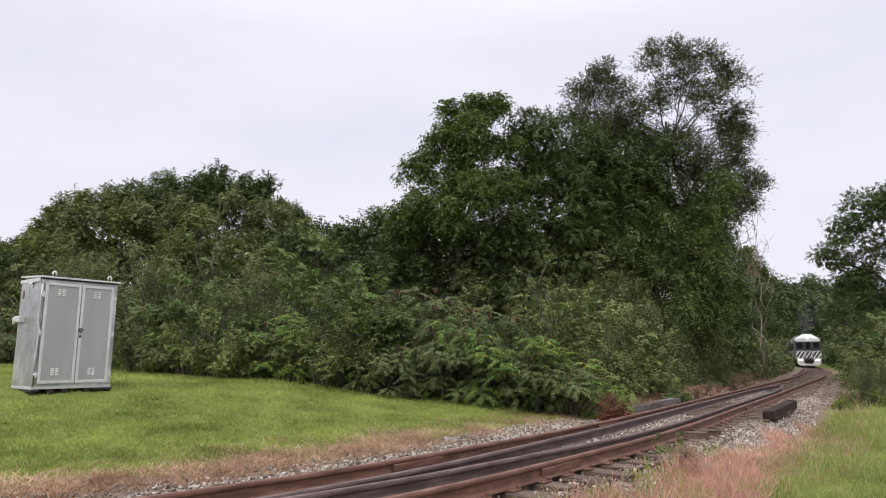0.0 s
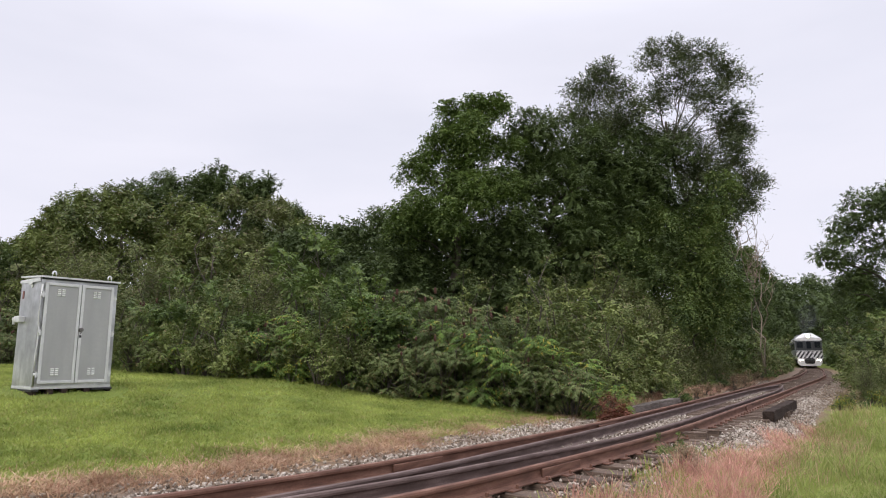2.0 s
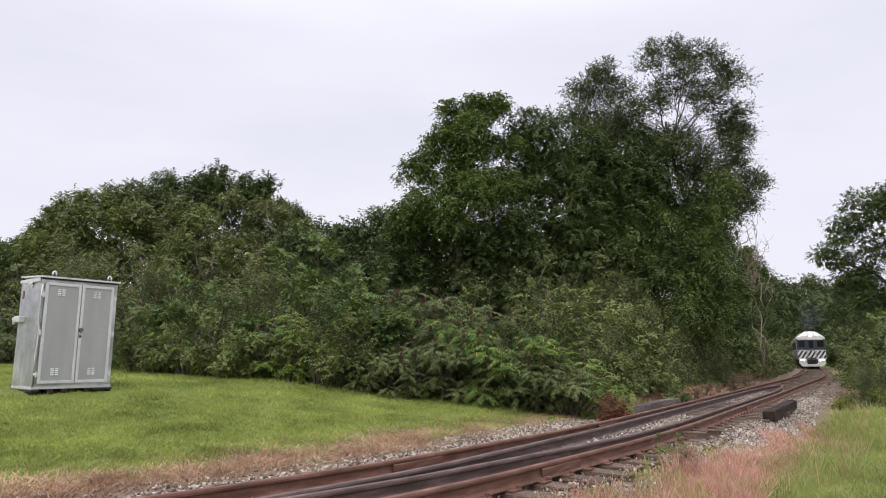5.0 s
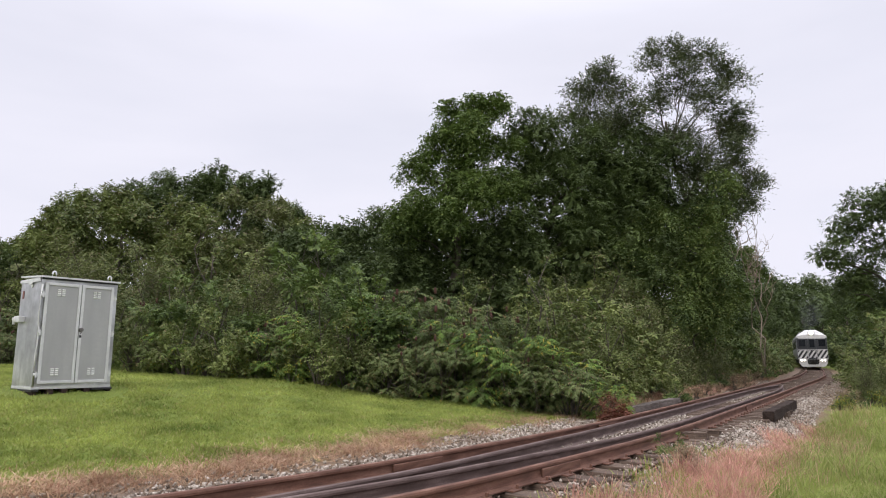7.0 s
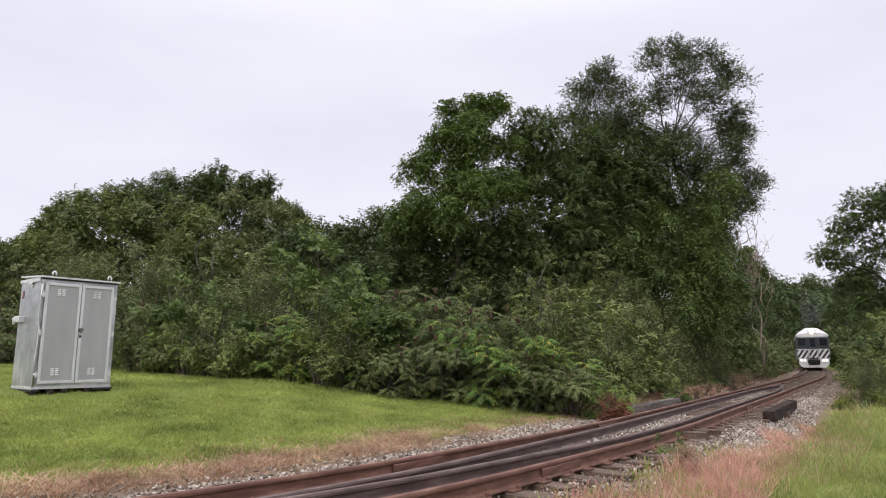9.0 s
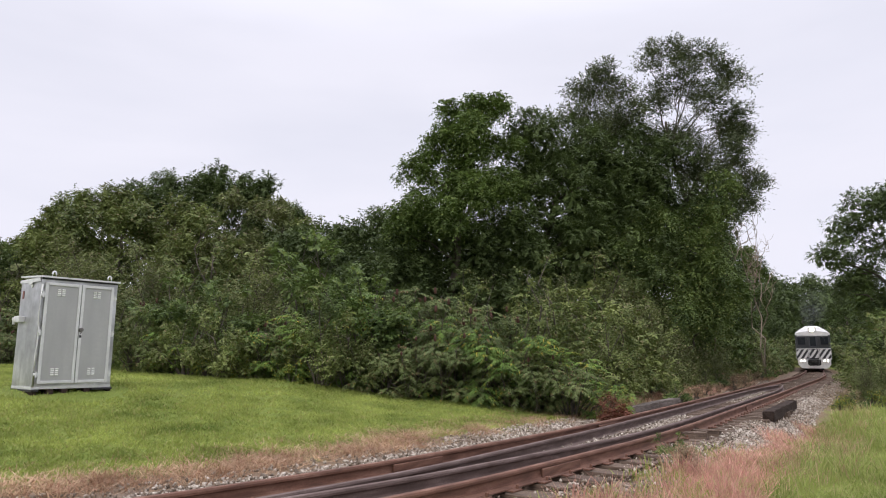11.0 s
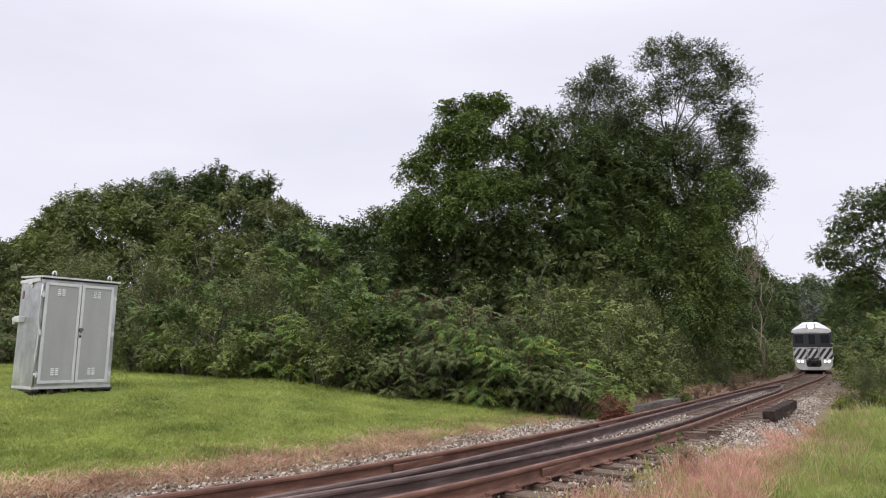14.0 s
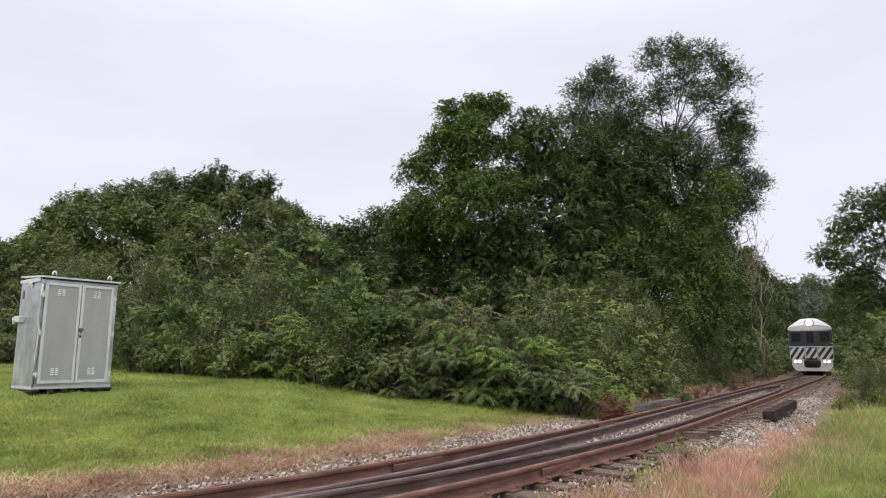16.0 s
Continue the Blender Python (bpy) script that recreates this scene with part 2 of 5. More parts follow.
def prism(bm, outline, depth, m=Matrix()):
    """A flat outline (x, z), extruded along y from 0 to depth."""
    a = [bm.verts.new(m @ Vector((x, 0, z))) for x, z in outline]
    b = [bm.verts.new(m @ Vector((x, depth, z))) for x, z in outline]
    bm.faces.new(a)
    bm.faces.new(b[::-1])
    for i in range(len(a)):
        j = (i + 1) % len(a)
        bm.faces.new((a[j], a[i], b[i], b[j]))
    return bm


def fast_mesh(name, verts, per_face):
    """A mesh of separate faces: verts in order, per_face corners each."""
    verts = np.ascontiguousarray(verts, dtype=np.float32).reshape(-1, 3)
    me, nv = bpy.data.meshes.new(name), len(verts)
    nf = nv // per_face
    me.vertices.add(nv)
    me.vertices.foreach_set("co", verts.ravel())
    me.loops.add(nv)
    me.loops.foreach_set("vertex_index", np.arange(nv, dtype=np.int32))
    me.polygons.add(nf)
    me.polygons.foreach_set("loop_start", np.arange(0, nv, per_face, dtype=np.int32))
    me.update(calc_edges=True)
    return me


def unit(v):
    return v / np.maximum(np.linalg.norm(v, axis=-1, keepdims=True), 1e-6)


def leaf_quads(at, facing, length, width, r, droop=0.3):
    """Folded leaf blades at points, turned to face about the given way."""
    n = len(at)
    nrm = unit(facing + r.normal(0, 0.33, (n, 3)))
    way = r.normal(0, 1, (n, 3))
    way[:, 2] -= droop
    way = unit(way - nrm * np.sum(way * nrm, 1, keepdims=True))
    side = np.cross(nrm, way)
    L = (length * r.uniform(0.65, 1.3, n))[:, None]
    W = (width * r.uniform(0.7, 1.25, n))[:, None]
    mid = at + way * L * 0.42 - nrm * W * 0.15
    q = np.stack([at, mid + side * W * 0.5, at + way * L - nrm * L * 0.12, mid - side * W * 0.5], 1)
    return q.reshape(-1, 3)


# ---- the line of the track ----
CENTRE = [(-16.0, -6.0, 0), (-9.5, -0.6, 0), (-4.6, 3.2, 0), (-1.05, 6.45, 0), (1.0, 8.85, 0), (3.4, 12.0, 0), (6.85, 17.2, 0), (11.4, 24.1, 0),
          (14.9, 29.5, 0), (21.4, 39.4, 0), (25.9, 46.7, 0), (29.4, 53.0, -0.08), (35.4, 63.5, -0.11), (39.55, 71.0, -0.1),
          (45.75, 82.6, -0.1), (49.25, 89.6, -0.12), (53.1, 97.3, -0.12), (56.9, 105, -0.12), (59.8, 112.3, -0.12), (62.2, 120, -0.12), (63.8, 130, -0.12), (63.5, 144, -0.12)]


def spline(points, step):
    """Points at even steps along a smooth curve through the given ones."""
    p = np.array(points, float)
    p = np.vstack([2 * p[0] - p[1], p, 2 * p[-1] - p[-2]])
    out = []
    for i in range(1, len(p) - 2):
        for u in np.linspace(0, 1, 40, endpoint=False):
            a, b, c, d = p[i - 1:i + 3]
            out.append(0.5 * (2 * b + (c - a) * u + (2 * a - 5 * b + 4 * c - d) * u * u + (3 * b - a - 3 * c + d) * u ** 3))
    out = np.array(out)
    s = np.concatenate([[0], np.cumsum(np.linalg.norm(np.diff(out, axis=0), axis=1))])
    t = np.arange(0, s[-1], step)
    return np.stack([np.interp(t, s, out[:, k]) for k in range(out.shape[1])], 1)


STEP = 0.25
LINE = spline(CENTRE, STEP)
for _ in range(6):
    LINE[1:-1] = (LINE[:-2] + 2 * LINE[1:-1] + LINE[2:]) / 4
WAY = unit(np.gradient(LINE, axis=0))
LEFT = unit(np.stack([-WAY[:, 1], WAY[:, 0], np.zeros(len(WAY))], 1))


def on_line(s, off=0.0, up=0.0):
    """The point s metres along the track, off metres to its left."""
    i = np.asarray(s, float) / STEP
    k = np.arange(len(LINE))
    p = np.stack([np.interp(i, k, LINE[:, c]) for c in range(3)], -1)
    n = np.stack([np.interp(i, k, LEFT[:, c]) for c in range(3)], -1)
    return p + n * np.asarray(off)[..., None] + np.array([0, 0, 1.0]) * np.asarray(up)[..., None]


def along(x, y):
    """How far along the track, and how far to the left of it, a place lies."""
    q = np.stack([np.ravel(x), np.ravel(y)], 1)
    s, d = np.empty(len(q)), np.empty(len(q))
    for a in range(0, len(q), 4000):
        v = q[a:a + 4000, None, :] - LINE[None, :, :2]
        i = np.argmin((v ** 2).sum(2), 1)
        v = v[np.arange(len(i)), i]
        s[a:a + 4000] = i * STEP + (v * WAY[i, :2]).sum(1)
        side = (v * LEFT[i, :2]).sum(1)
        d[a:a + 4000] = np.sign(side) * np.linalg.norm(v, axis=1)
    return s, d


def height(x, y):
    """The height of the ground: a bed for the track, a lawn that rises beside it, a low verge on its other side."""
    shape = np.shape(x)
    s, d = along(x, y)
    lawn = np.interp(d, [1.5, 2.2, 4, 6.3, 8.2, 10.4, 15, 30, 60], [-0.26, -0.2, 0.02, 0.3, 0.63, 0.72, 0.95, 1.2, 1.4])
    near_bridge = np.exp(-((s - 31.5) / 3.0) ** 2)
    verge = np.interp(-d, [1.5, 2.6, 4, 8, 60], [-0.26, -0.42, -0.38, -0.3, 0.4])
    z = np.where(d > 0, lawn, verge)
    rise = np.exp(-(((np.ravel(x) + 13) / 9.0) ** 2 + ((np.ravel(y) - 36) / 7.5) ** 2))
    z = z + np.interp(s, np.arange(len(LINE)) * STEP, LINE[:, 2]) * np.clip(1 - np.abs(d) / 14, 0, 1)
    z = z + 3.2 * rise
    z = z - 0.35 * near_bridge * np.clip(np.abs(d) - 1.6, 0, 0.5) * 2 * (np.abs(d) < 3.4) * np.where(d > 0, 0.3, 1)
    return z.reshape(shape)

# ---- ground ----


def spaced(lo, hi, step, far):
    core = np.arange(lo, hi, step)
    out = np.geomspace(1, far, 16)
    return np.concatenate([lo - out[::-1], core, hi + out])


def build_ground():
    gx, gy = spaced(-18, 32, 0.3, 1500), spaced(-6, 60, 0.33, 1500)
    X, Y = np.meshgrid(gx, gy)
    Z = height(X, Y)
    r = np.random.default_rng(3)
    Z = Z + r.normal(0, 0.006, Z.shape)
    far = np.hypot(X, Y) > 90
    Z = np.where(far, np.minimum(Z, 0.6), Z)
    ny, nx = X.shape
    i = np.arange(nx * ny).reshape(ny, nx)
    f = np.stack([i[:-1, :-1], i[:-1, 1:], i[1:, 1:], i[1:, :-1]], -1).reshape(-1, 4)
    me = bpy.data.meshes.new("ground")
    me.from_pydata(np.stack([X, Y, Z], -1).reshape(-1, 3).tolist(), [], f.tolist())
    _, d = along(X, Y)
    at = me.attributes.new("from_track", "FLOAT", "POINT")
    at.data.foreach_set("value", np.where(d < 0, -d + 0.3, d).astype(np.float32))
    ob = part("ground", me, GROUND, smooth=True)
    tagged(ob, "rising mown lawn and rough verge beside a railway track", "ground", kind="structure")


build_ground()

# ---- railway track ----
GAUGE = 0.7525
S_END = (len(LINE) - 2) * STEP
RAIL = [(-0.07, 0), (0.07, 0), (0.07, 0.012), (0.014, 0.032), (0.009, 0.05), (0.009, 0.115), (0.034, 0.128),
        (0.037, 0.15), (0.03, 0.168), (0.02, 0.172), (-0.02, 0.172), (-0.03, 0.168), (-0.037, 0.15), (-0.034, 0.128),
        (-0.009, 0.115), (-0.009, 0.05), (-0.014, 0.032), (-0.07, 0.012)]
TIE_TOP = -0.178
track = thing("railway_track", "single rusty railway track with guard rails over a small bridge", "railway track")


def sweep_rail(name, s0, s1, offset, material, label, drop=0.0):
    s = np.arange(s0, s1, 0.4)
    base = on_line(s, np.array([offset(v) for v in s]), -0.172 - drop)
    way = unit(np.gradient(base, axis=0))
    side = unit(np.stack([-way[:, 1], way[:, 0], np.zeros(len(way))], 1))
    bm = bmesh.new()
    rings = [[bm.verts.new(b + n * -u + np.array([0, 0, v])) for u, v in RAIL] for b, n in zip(base, side)]
    k = len(RAIL)
    for a, b in zip(rings, rings[1:]):
        for j in range(k):
            bm.faces.new((a[j], a[(j + 1) % k], b[(j + 1) % k], b[j]))
    bm.faces.new(rings[0][::-1])
    bm.faces.new(rings[-1])
    bmesh.ops.recalc_face_normals(bm, faces=bm.faces)
    return part(name, bm, material, track, label)


def guard_offset(s):
    """The guard rails run beside the running rails over the bridge and meet in the middle past both ends."""
    return float(np.interp(s, [18.4, 20.4, 21.4, 22.6, 24.1, 26.3, 28, 41.5, 45.0, 47.6], [0.06, 0.14, 0.18, 0.25, 0.34, 0.41, 0.44, 0.44, 0.3, 0.06]))


sweep_rail("running_rail", 0, S_END, lambda s: GAUGE, RUST, "rust-brown running rail")
sweep_rail("running_rail", 0, S_END, lambda s: -GAUGE, RUST, "rust-brown running rail")
sweep_rail("guard_rail", 18.6, 47.6, lambda s: guard_offset(s), RUST_DARK, "dark inner guard rail bent to the middle", 0.012)
sweep_rail("guard_rail", 18.6, 47.6, lambda s: -guard_offset(s), RUST_DARK, "dark inner guard rail bent to the middle", 0.012)


def frame_at(s, off=0.0, up=0.0):
    """A pose on the track with x across it (to the left) and y along it."""
    p = on_line(np.array([s]), np.array([off]), np.array([up]))[0]
    a, b = on_line(np.array([s - 0.1])), on_line(np.array([s + 0.1]))
    d = (b - a)[0]
    return Matrix.Translation(p) @ Matrix.Rotation(math.atan2(d[1], d[0]) - math.pi / 2, 4, "Z") @ Matrix.Rotation(math.pi, 4, "Z")


def rough_timber(size, seed, cuts=2, wear=0.012):
    """A squared timber, length along x, with worn edges and split ends."""
    bm = box_bm(size, (0, 0, 0), 0.012)
    r = np.random.default_rng(seed)
    bmesh.ops.bisect_plane(bm, geom=bm.verts[:] + bm.edges[:] + bm.faces[:], plane_co=(size[0] * 0.15, 0, 0), plane_no=(1, 0, 0.1))
    bmesh.ops.bisect_plane(bm, geom=bm.verts[:] + bm.edges[:] + bm.faces[:], plane_co=(-size[0] * 0.22, 0, 0), plane_no=(1, 0.15, 0))
    for k in range(cuts):
        bmesh.ops.bisect_plane(bm, geom=bm.verts[:] + bm.edges[:] + bm.faces[:], plane_co=(size[0] * (k + 0.6) / (cuts + 0.2) - size[0] / 2, 0, 0), plane_no=(1, r.normal(0, 0.15), r.normal(0, 0.15)))
    for v in bm.verts:
        v.co += Vector(r.normal(0, wear, 3) * np.array([1.6, 0.6, 0.5]))
        v.co.z -= abs(r.normal(0, wear)) if v.co.z > 0 else 0
    me = bpy.data.meshes.new("timber")
    bm.to_mesh(me)
    bm.free()
    return me


tie_meshes = [rough_timber((2.62, 0.23, 0.18), k) for k in range(6)]
tie_long = [rough_timber((3.1, 0.24, 0.2), 20 + k) for k in range(3)]
r_tie = random.Random(5)
tie_places = []
s_tie = 3.0
while s_tie < 150:
    tie_places.append(s_tie)
    bridge = 31 < s_tie < 36.5
    me = r_tie.choice(tie_long if bridge else tie_meshes)
    m = frame_at(s_tie, r_tie.uniform(-0.12, 0.12), TIE_TOP - 0.09) @ Matrix.Rotation(r_tie.uniform(-0.03, 0.03), 4, "Z")
    part("tie", me, TIE_WOOD, track, matrix=m)
    s_tie += r_tie.uniform(0.5, 0.6) * (0.75 if bridge else 1)


def tie_plate_mesh():
    bm = box_bm((0.3, 0.18, 0.018), (0, 0, 0), 0.004)
    for x, y in ((0.11, 0.05), (-0.11, -0.05)):
        box(bm, (0.035, 0.025, 0.05), Matrix.Translation((x, y, 0.025)), 0.006)
    me = bpy.data.meshes.new("tie_plate")
    bm.to_mesh(me)
    bm.free()
    return me


plate_mesh = tie_plate_mesh()
for s in tie_places[18:80]:
    for off in (GAUGE, -GAUGE):
        part("tie_plate", plate_mesh, RUST, track, matrix=frame_at(s, off, TIE_TOP + 0.004))


def joint_bar(s, off, side):
    bm = box_bm((0.03, 0.92, 0.085), (0, 0, 0), 0.01)
    box(bm, (0.06, 0.92, 0.02), Matrix.Translation((0.015 * side, 0, -0.05)), 0.004)
    for k in range(6):
        bmesh.ops.create_cone(bm, cap_ends=True, segments=8, radius1=0.019, radius2=0.017, depth=0.04,
                              matrix=Matrix.Translation((0.025 * side, -0.38 + k * 0.152, 0)) @ Matrix.Rotation(math.pi / 2, 4, "Y"))
    part("joint_bar", bm, RUST, track, "bolted rusty joint bar", frame_at(s, off, -0.095))


for s_j, off_j in ((21.45, GAUGE), (22.3, -GAUGE), (27.2, GAUGE), (33.6, -GAUGE), (34.8, GAUGE)):
    joint_bar(s_j, off_j - 0.028, 1)
    joint_bar(s_j, off_j + 0.028, -1)


def scatter_band(n, s0, s1, d0, d1, r, power=1.0):
    """Random places in a band beside the track, more of them near its start."""
    s = s0 + (s1 - s0) * r.uniform(0, 1, n) ** power
    d = r.uniform(d0, d1, n)
    p = on_line(s, d, 0 * s)
    return p[:, 0], p[:, 1], s, d


def build_ballast():
    r = np.random.default_rng(11)
    cube = np.array([[1, 0.1, 0], [-1, 0, 0.1], [0.1, 1, 0], [0, -1, -0.1], [0.1, 0, 1], [0, 0.1, -1]], float) * 1.35
    faces = np.array([[0, 2, 4], [2, 1, 4], [1, 3, 4], [3, 0, 4], [2, 0, 5], [1, 2, 5], [3, 1, 5], [0, 3, 5]])
    sets = [scatter_band(8000, 15, 70, -1.3, 1.35, r, 1.6), scatter_band(7000, 23.5, 31.2, -0.85, 0.85, r), scatter_band(3000, 36.5, 44, -1.0, 1.0, r), scatter_band(5000, 15, 60, 1.2, 2.4, r, 1.4),
            scatter_band(3000, 24, 60, -2.2, -1.2, r, 1.2), scatter_band(6000, 24.5, 33, -2.15, -1.1, r), scatter_band(2500, 15, 24, 1.3, 2.0, r),
            scatter_band(900, 17, 26, -1.9, -1.0, r), scatter_band(3200, 31, 42, -2.15, -1.2, r), scatter_band(3600, 24, 33, 1.35, 2.5, r)]
    x, y, s, d = (np.concatenate([q[k] for q in sets]) for k in range(4))
    n = len(x)
    z = np.where(np.abs(d) < 1.45, -0.225 + r.uniform(-0.02, 0.03, n), height(x, y) + 0.015)
    full = ((s > 23.5) & (s < 31.2) | (s > 36.5) & (s < 44)) & (np.abs(d) < 0.7)
    z = np.where(full, -0.185 + r.uniform(-0.03, 0.025, n), z)
    bare = (s > 31.2) & (s < 36.5) & (np.abs(d) < 1.3) & (r.uniform(0, 1, n) < 0.93)
    z = np.where(bare, -0.6, z)
    size = r.uniform(0.011, 0.033, n)[:, None, None] * r.uniform(0.55, 1.25, (n, 1, 3))
    taper = 1 - 0.45 * r.uniform(0, 1, (n, 6, 1))
    v = cube[None] * taper * size
    q = unit(r.normal(0, 1, (n, 4)))
    w, a, b, c = q.T
    rot = np.stack([1 - 2 * (b * b + c * c), 2 * (a * b - c * w), 2 * (a * c + b * w), 2 * (a * b + c * w), 1 - 2 * (a * a + c * c),
                    2 * (b * c - a * w), 2 * (a * c - b * w), 2 * (b * c + a * w), 1 - 2 * (a * a + b * b)], 1).reshape(n, 3, 3)
    v = np.einsum("nij,nkj->nki", rot, v) + np.stack([x, y, z], 1)[:, None, :]
    me = bpy.data.meshes.new("ballast")
    nv = n * 6
    idx = (faces[None] + (np.arange(n) * 6)[:, None, None]).astype(np.int32).ravel()
    me.vertices.add(nv)
    me.vertices.foreach_set("co", v.astype(np.float32).ravel())
    me.loops.add(len(idx))
    me.loops.foreach_set("vertex_index", idx)
    me.polygons.add(n * 8)
    me.polygons.foreach_set("loop_start", np.arange(0, len(idx), 3, dtype=np.int32))
    me.update(calc_edges=True)
    tagged(part("ballast", me, STONE), "pale crushed stone ballast round the ties", "ballast", kind="stuff")


build_ballast()


def timber_thing(name, label, s0, s1, off, top, width, tall, pieces, gap=0.0):
    """A squared timber beam laid along the track."""
    ob = thing(name, label, "timber beam", frame_at((s0 + s1) / 2, off, top - tall))
    length = (s1 - s0) / pieces
    for k in range(pieces):
        me = rough_timber((length - gap, width, tall), 40 + k + int(s0 * 10), 9, 0.016)
        part("beam", me, BEAM_DARK if "dark" in label else BEAM_WOOD, ob, matrix=pose(0, (k + 0.5) * length - (s1 - s0) / 2, tall / 2, 0, 0, 90))
    return ob


S_BEAM_L = along([4.9], [16.9])[0][0]
S_BEAM_R = along([7.26], [15.2])[0][0]
timber_thing("bridge_timber", "grey cracked squared timber along the bridge edge", S_BEAM_L - 0.6, S_BEAM_L + 4.6, 1.6, -0.02, 0.26, 0.3, 2, 0.02)
timber_thing("bridge_timber", "dark weathered squared timber on the bridge edge", S_BEAM_R, S_BEAM_R + 4.6, -1.52, 0.0, 0.24, 0.24, 1)
# added dark block that stands in for the shadowed gap beneath the beam
timber_thing("bridge_sill", "dark added block for the shade under the edge beam", S_BEAM_R + 0.4, S_BEAM_R + 4.4, -1.5, -0.24, 0.24, 0.3, 1)


def scrap_tie(x, y, turn, size, label, up=0.0):
    me = rough_timber(size, int(abs(x * 100)), 5, 0.014)
    ob = part("old_tie", me, TIE_WOOD, matrix=pose(x, y, float(height(np.array([x]), np.array([y]))[0]) + size[2] / 2 - 0.03 + up, 0, 0, turn))
    tagged(ob, label, "railway tie", "old ties beside the track")


scrap_tie(4.3, 11.75, -32, (0.55, 0.26, 0.22), "rotten dark railway tie end in the ballast")
scrap_tie(4.72, 12.25, -30, (0.5, 0.24, 0.2), "split grey railway tie end in the ballast")

# ---- signal cabinet ----
CAB = (-7.05, 11.45)
CAB_TURN, CAB_W, CAB_D, CAB_H = 52.0, 1.34, 0.87, 1.93


def louvre_bm():
    bm = bmesh.new()
    for c in (-0.037, 0.037):
        for k in range(4):
            box(bm, (0.055, 0.014, 0.02), Matrix.Translation((c, -0.007, k * 0.034)) @ Matrix.Rotation(0.4, 4, "X"), 0.004)
    return bm


def build_cabinet():
    z = float(height(np.array([CAB[0]]), np.array([CAB[1]]))[0])
    ob = thing("signal_cabinet", "grey aluminium double-door signal cabinet on steel skids", "equipment cabinet",
               pose(CAB[0], CAB[1], z - 0.02, 0, 0, CAB_TURN))
    W, D, H, lift = CAB_W, CAB_D, CAB_H, 0.115
    mid = (W / 2, D / 2)
    # walls lean a little: a body with folded corners
    part("body", box_bm((W, D, H), (mid[0], mid[1], lift + H / 2), 0.012), CAB_SIDE, ob, "streaked aluminium body with painted pale sheen")
    bm = prism(bmesh.new(), [(-0.05, 0), (D + 0.01, 0.05), (D + 0.01, 0.08), (-0.05, 0.03)], W + 0.04,
               Matrix.Translation((-0.015, 0, lift + H + 0.002)) @ Matrix(((0, 1, 0, 0), (1, 0, 0, 0), (0, 0, 1, 0), (0, 0, 0, 1))))
    bmesh.ops.recalc_face_normals(bm, faces=bm.faces)
    part("roof", bm, CAB_TRIM, ob, "sloping pale roof with an overhanging edge")
    # a dark strip draws the shade line under the roof edge
    part("roof_shadow_strip", box_bm((W - 0.02, 0.02, 0.03), (mid[0], -0.012, lift + H - 0.012)), DARK_STEEL, ob)
    split = W * 0.5
    for x0, x1 in ((0.065, split), (split + 0.012, W - 0.085)):
        w = x1 - x0
        door = part("door", box_bm((w, 0.028, H - 0.17), (x0 + w / 2, -0.017, lift + 0.09 + (H - 0.17) / 2), 0.006), CAB_ALU, ob)
        z0, z1 = lift + 0.09, lift + 0.09 + H - 0.17
        for size, at in (((0.05, 0.016, z1 - z0), (x0 + 0.025, -0.039, (z0 + z1) / 2)), ((0.05, 0.016, z1 - z0), (x1 - 0.025, -0.039, (z0 + z1) / 2)),
                         ((w - 0.1, 0.016, 0.05), (x0 + w / 2, -0.039, z1 - 0.025)), ((w - 0.1, 0.016, 0.05), (x0 + w / 2, -0.039, z0 + 0.025))):
            part("door_rim", box_bm(size, at, 0.004), CAB_TRIM, door)
        for zz in (z0 + 0.15, z1 - 0.22):
            part("louvre", louvre_bm(), CAB_LOUVRE, door, "white ventilation louvres", pose(x0 + w * (0.44 if x0 < 0.2 else 0.47), -0.032, zz))
        hx = x0 - 0.025 if x0 < 0.2 else x1 + 0.025
        for zz in (z0 + 0.16, (z0 + z1) / 2, z1 - 0.22):
            hinge = box_bm((0.075, 0.03, 0.05), (hx, -0.032, zz), 0.006)
            bmesh.ops.create_cone(hinge, cap_ends=True, segments=10, radius1=0.016, radius2=0.016, depth=0.1, matrix=Matrix.Translation((hx, -0.045, zz)))
            part("hinge", hinge, CAB_TRIM, ob)
    lock = bmesh.new()
    bmesh.ops.create_cone(lock, cap_ends=True, segments=14, radius1=0.04, radius2=0.035, depth=0.05,
                          matrix=Matrix.Translation((split + 0.04, -0.06, lift + H * 0.535)) @ Matrix.Rotation(math.pi / 2, 4, "X"))
    tube(lock, [(split + 0.04, -0.08, lift + H * 0.535), (split + 0.05, -0.1, lift + H * 0.535), (split + 0.02, -0.1, lift + H * 0.5)], [0.012, 0.012, 0.01])
    handle = part("handle", lock, CAB_HANDLE, ob, "dark lever handle with a padlock")
    part("padlock", box_bm((0.035, 0.02, 0.05), (split + 0.03, -0.07, lift + H * 0.475), 0.006), DARK_STEEL, handle)
    for x in (0.24, W - 0.12):
        eye = bmesh.new()
        pts = [(x - 0.03, 0.1, 0), (x - 0.032, 0.1, 0.05), (x - 0.02, 0.1, 0.09), (x, 0.1, 0.1), (x + 0.02, 0.1, 0.09), (x + 0.032, 0.1, 0.05), (x + 0.03, 0.1, 0)]
        tube(eye, [(a, b, c + lift + H + 0.04) for a, b, c in pts], [0.014] * 7, 8)
        part("lifting_eye", eye, CAB_TRIM, ob, "bent lifting eye", smooth=True)
    meter = box_bm((0.1, 0.24, 0.11), (-0.052, D - 0.2, lift + H * 0.63), 0.01)
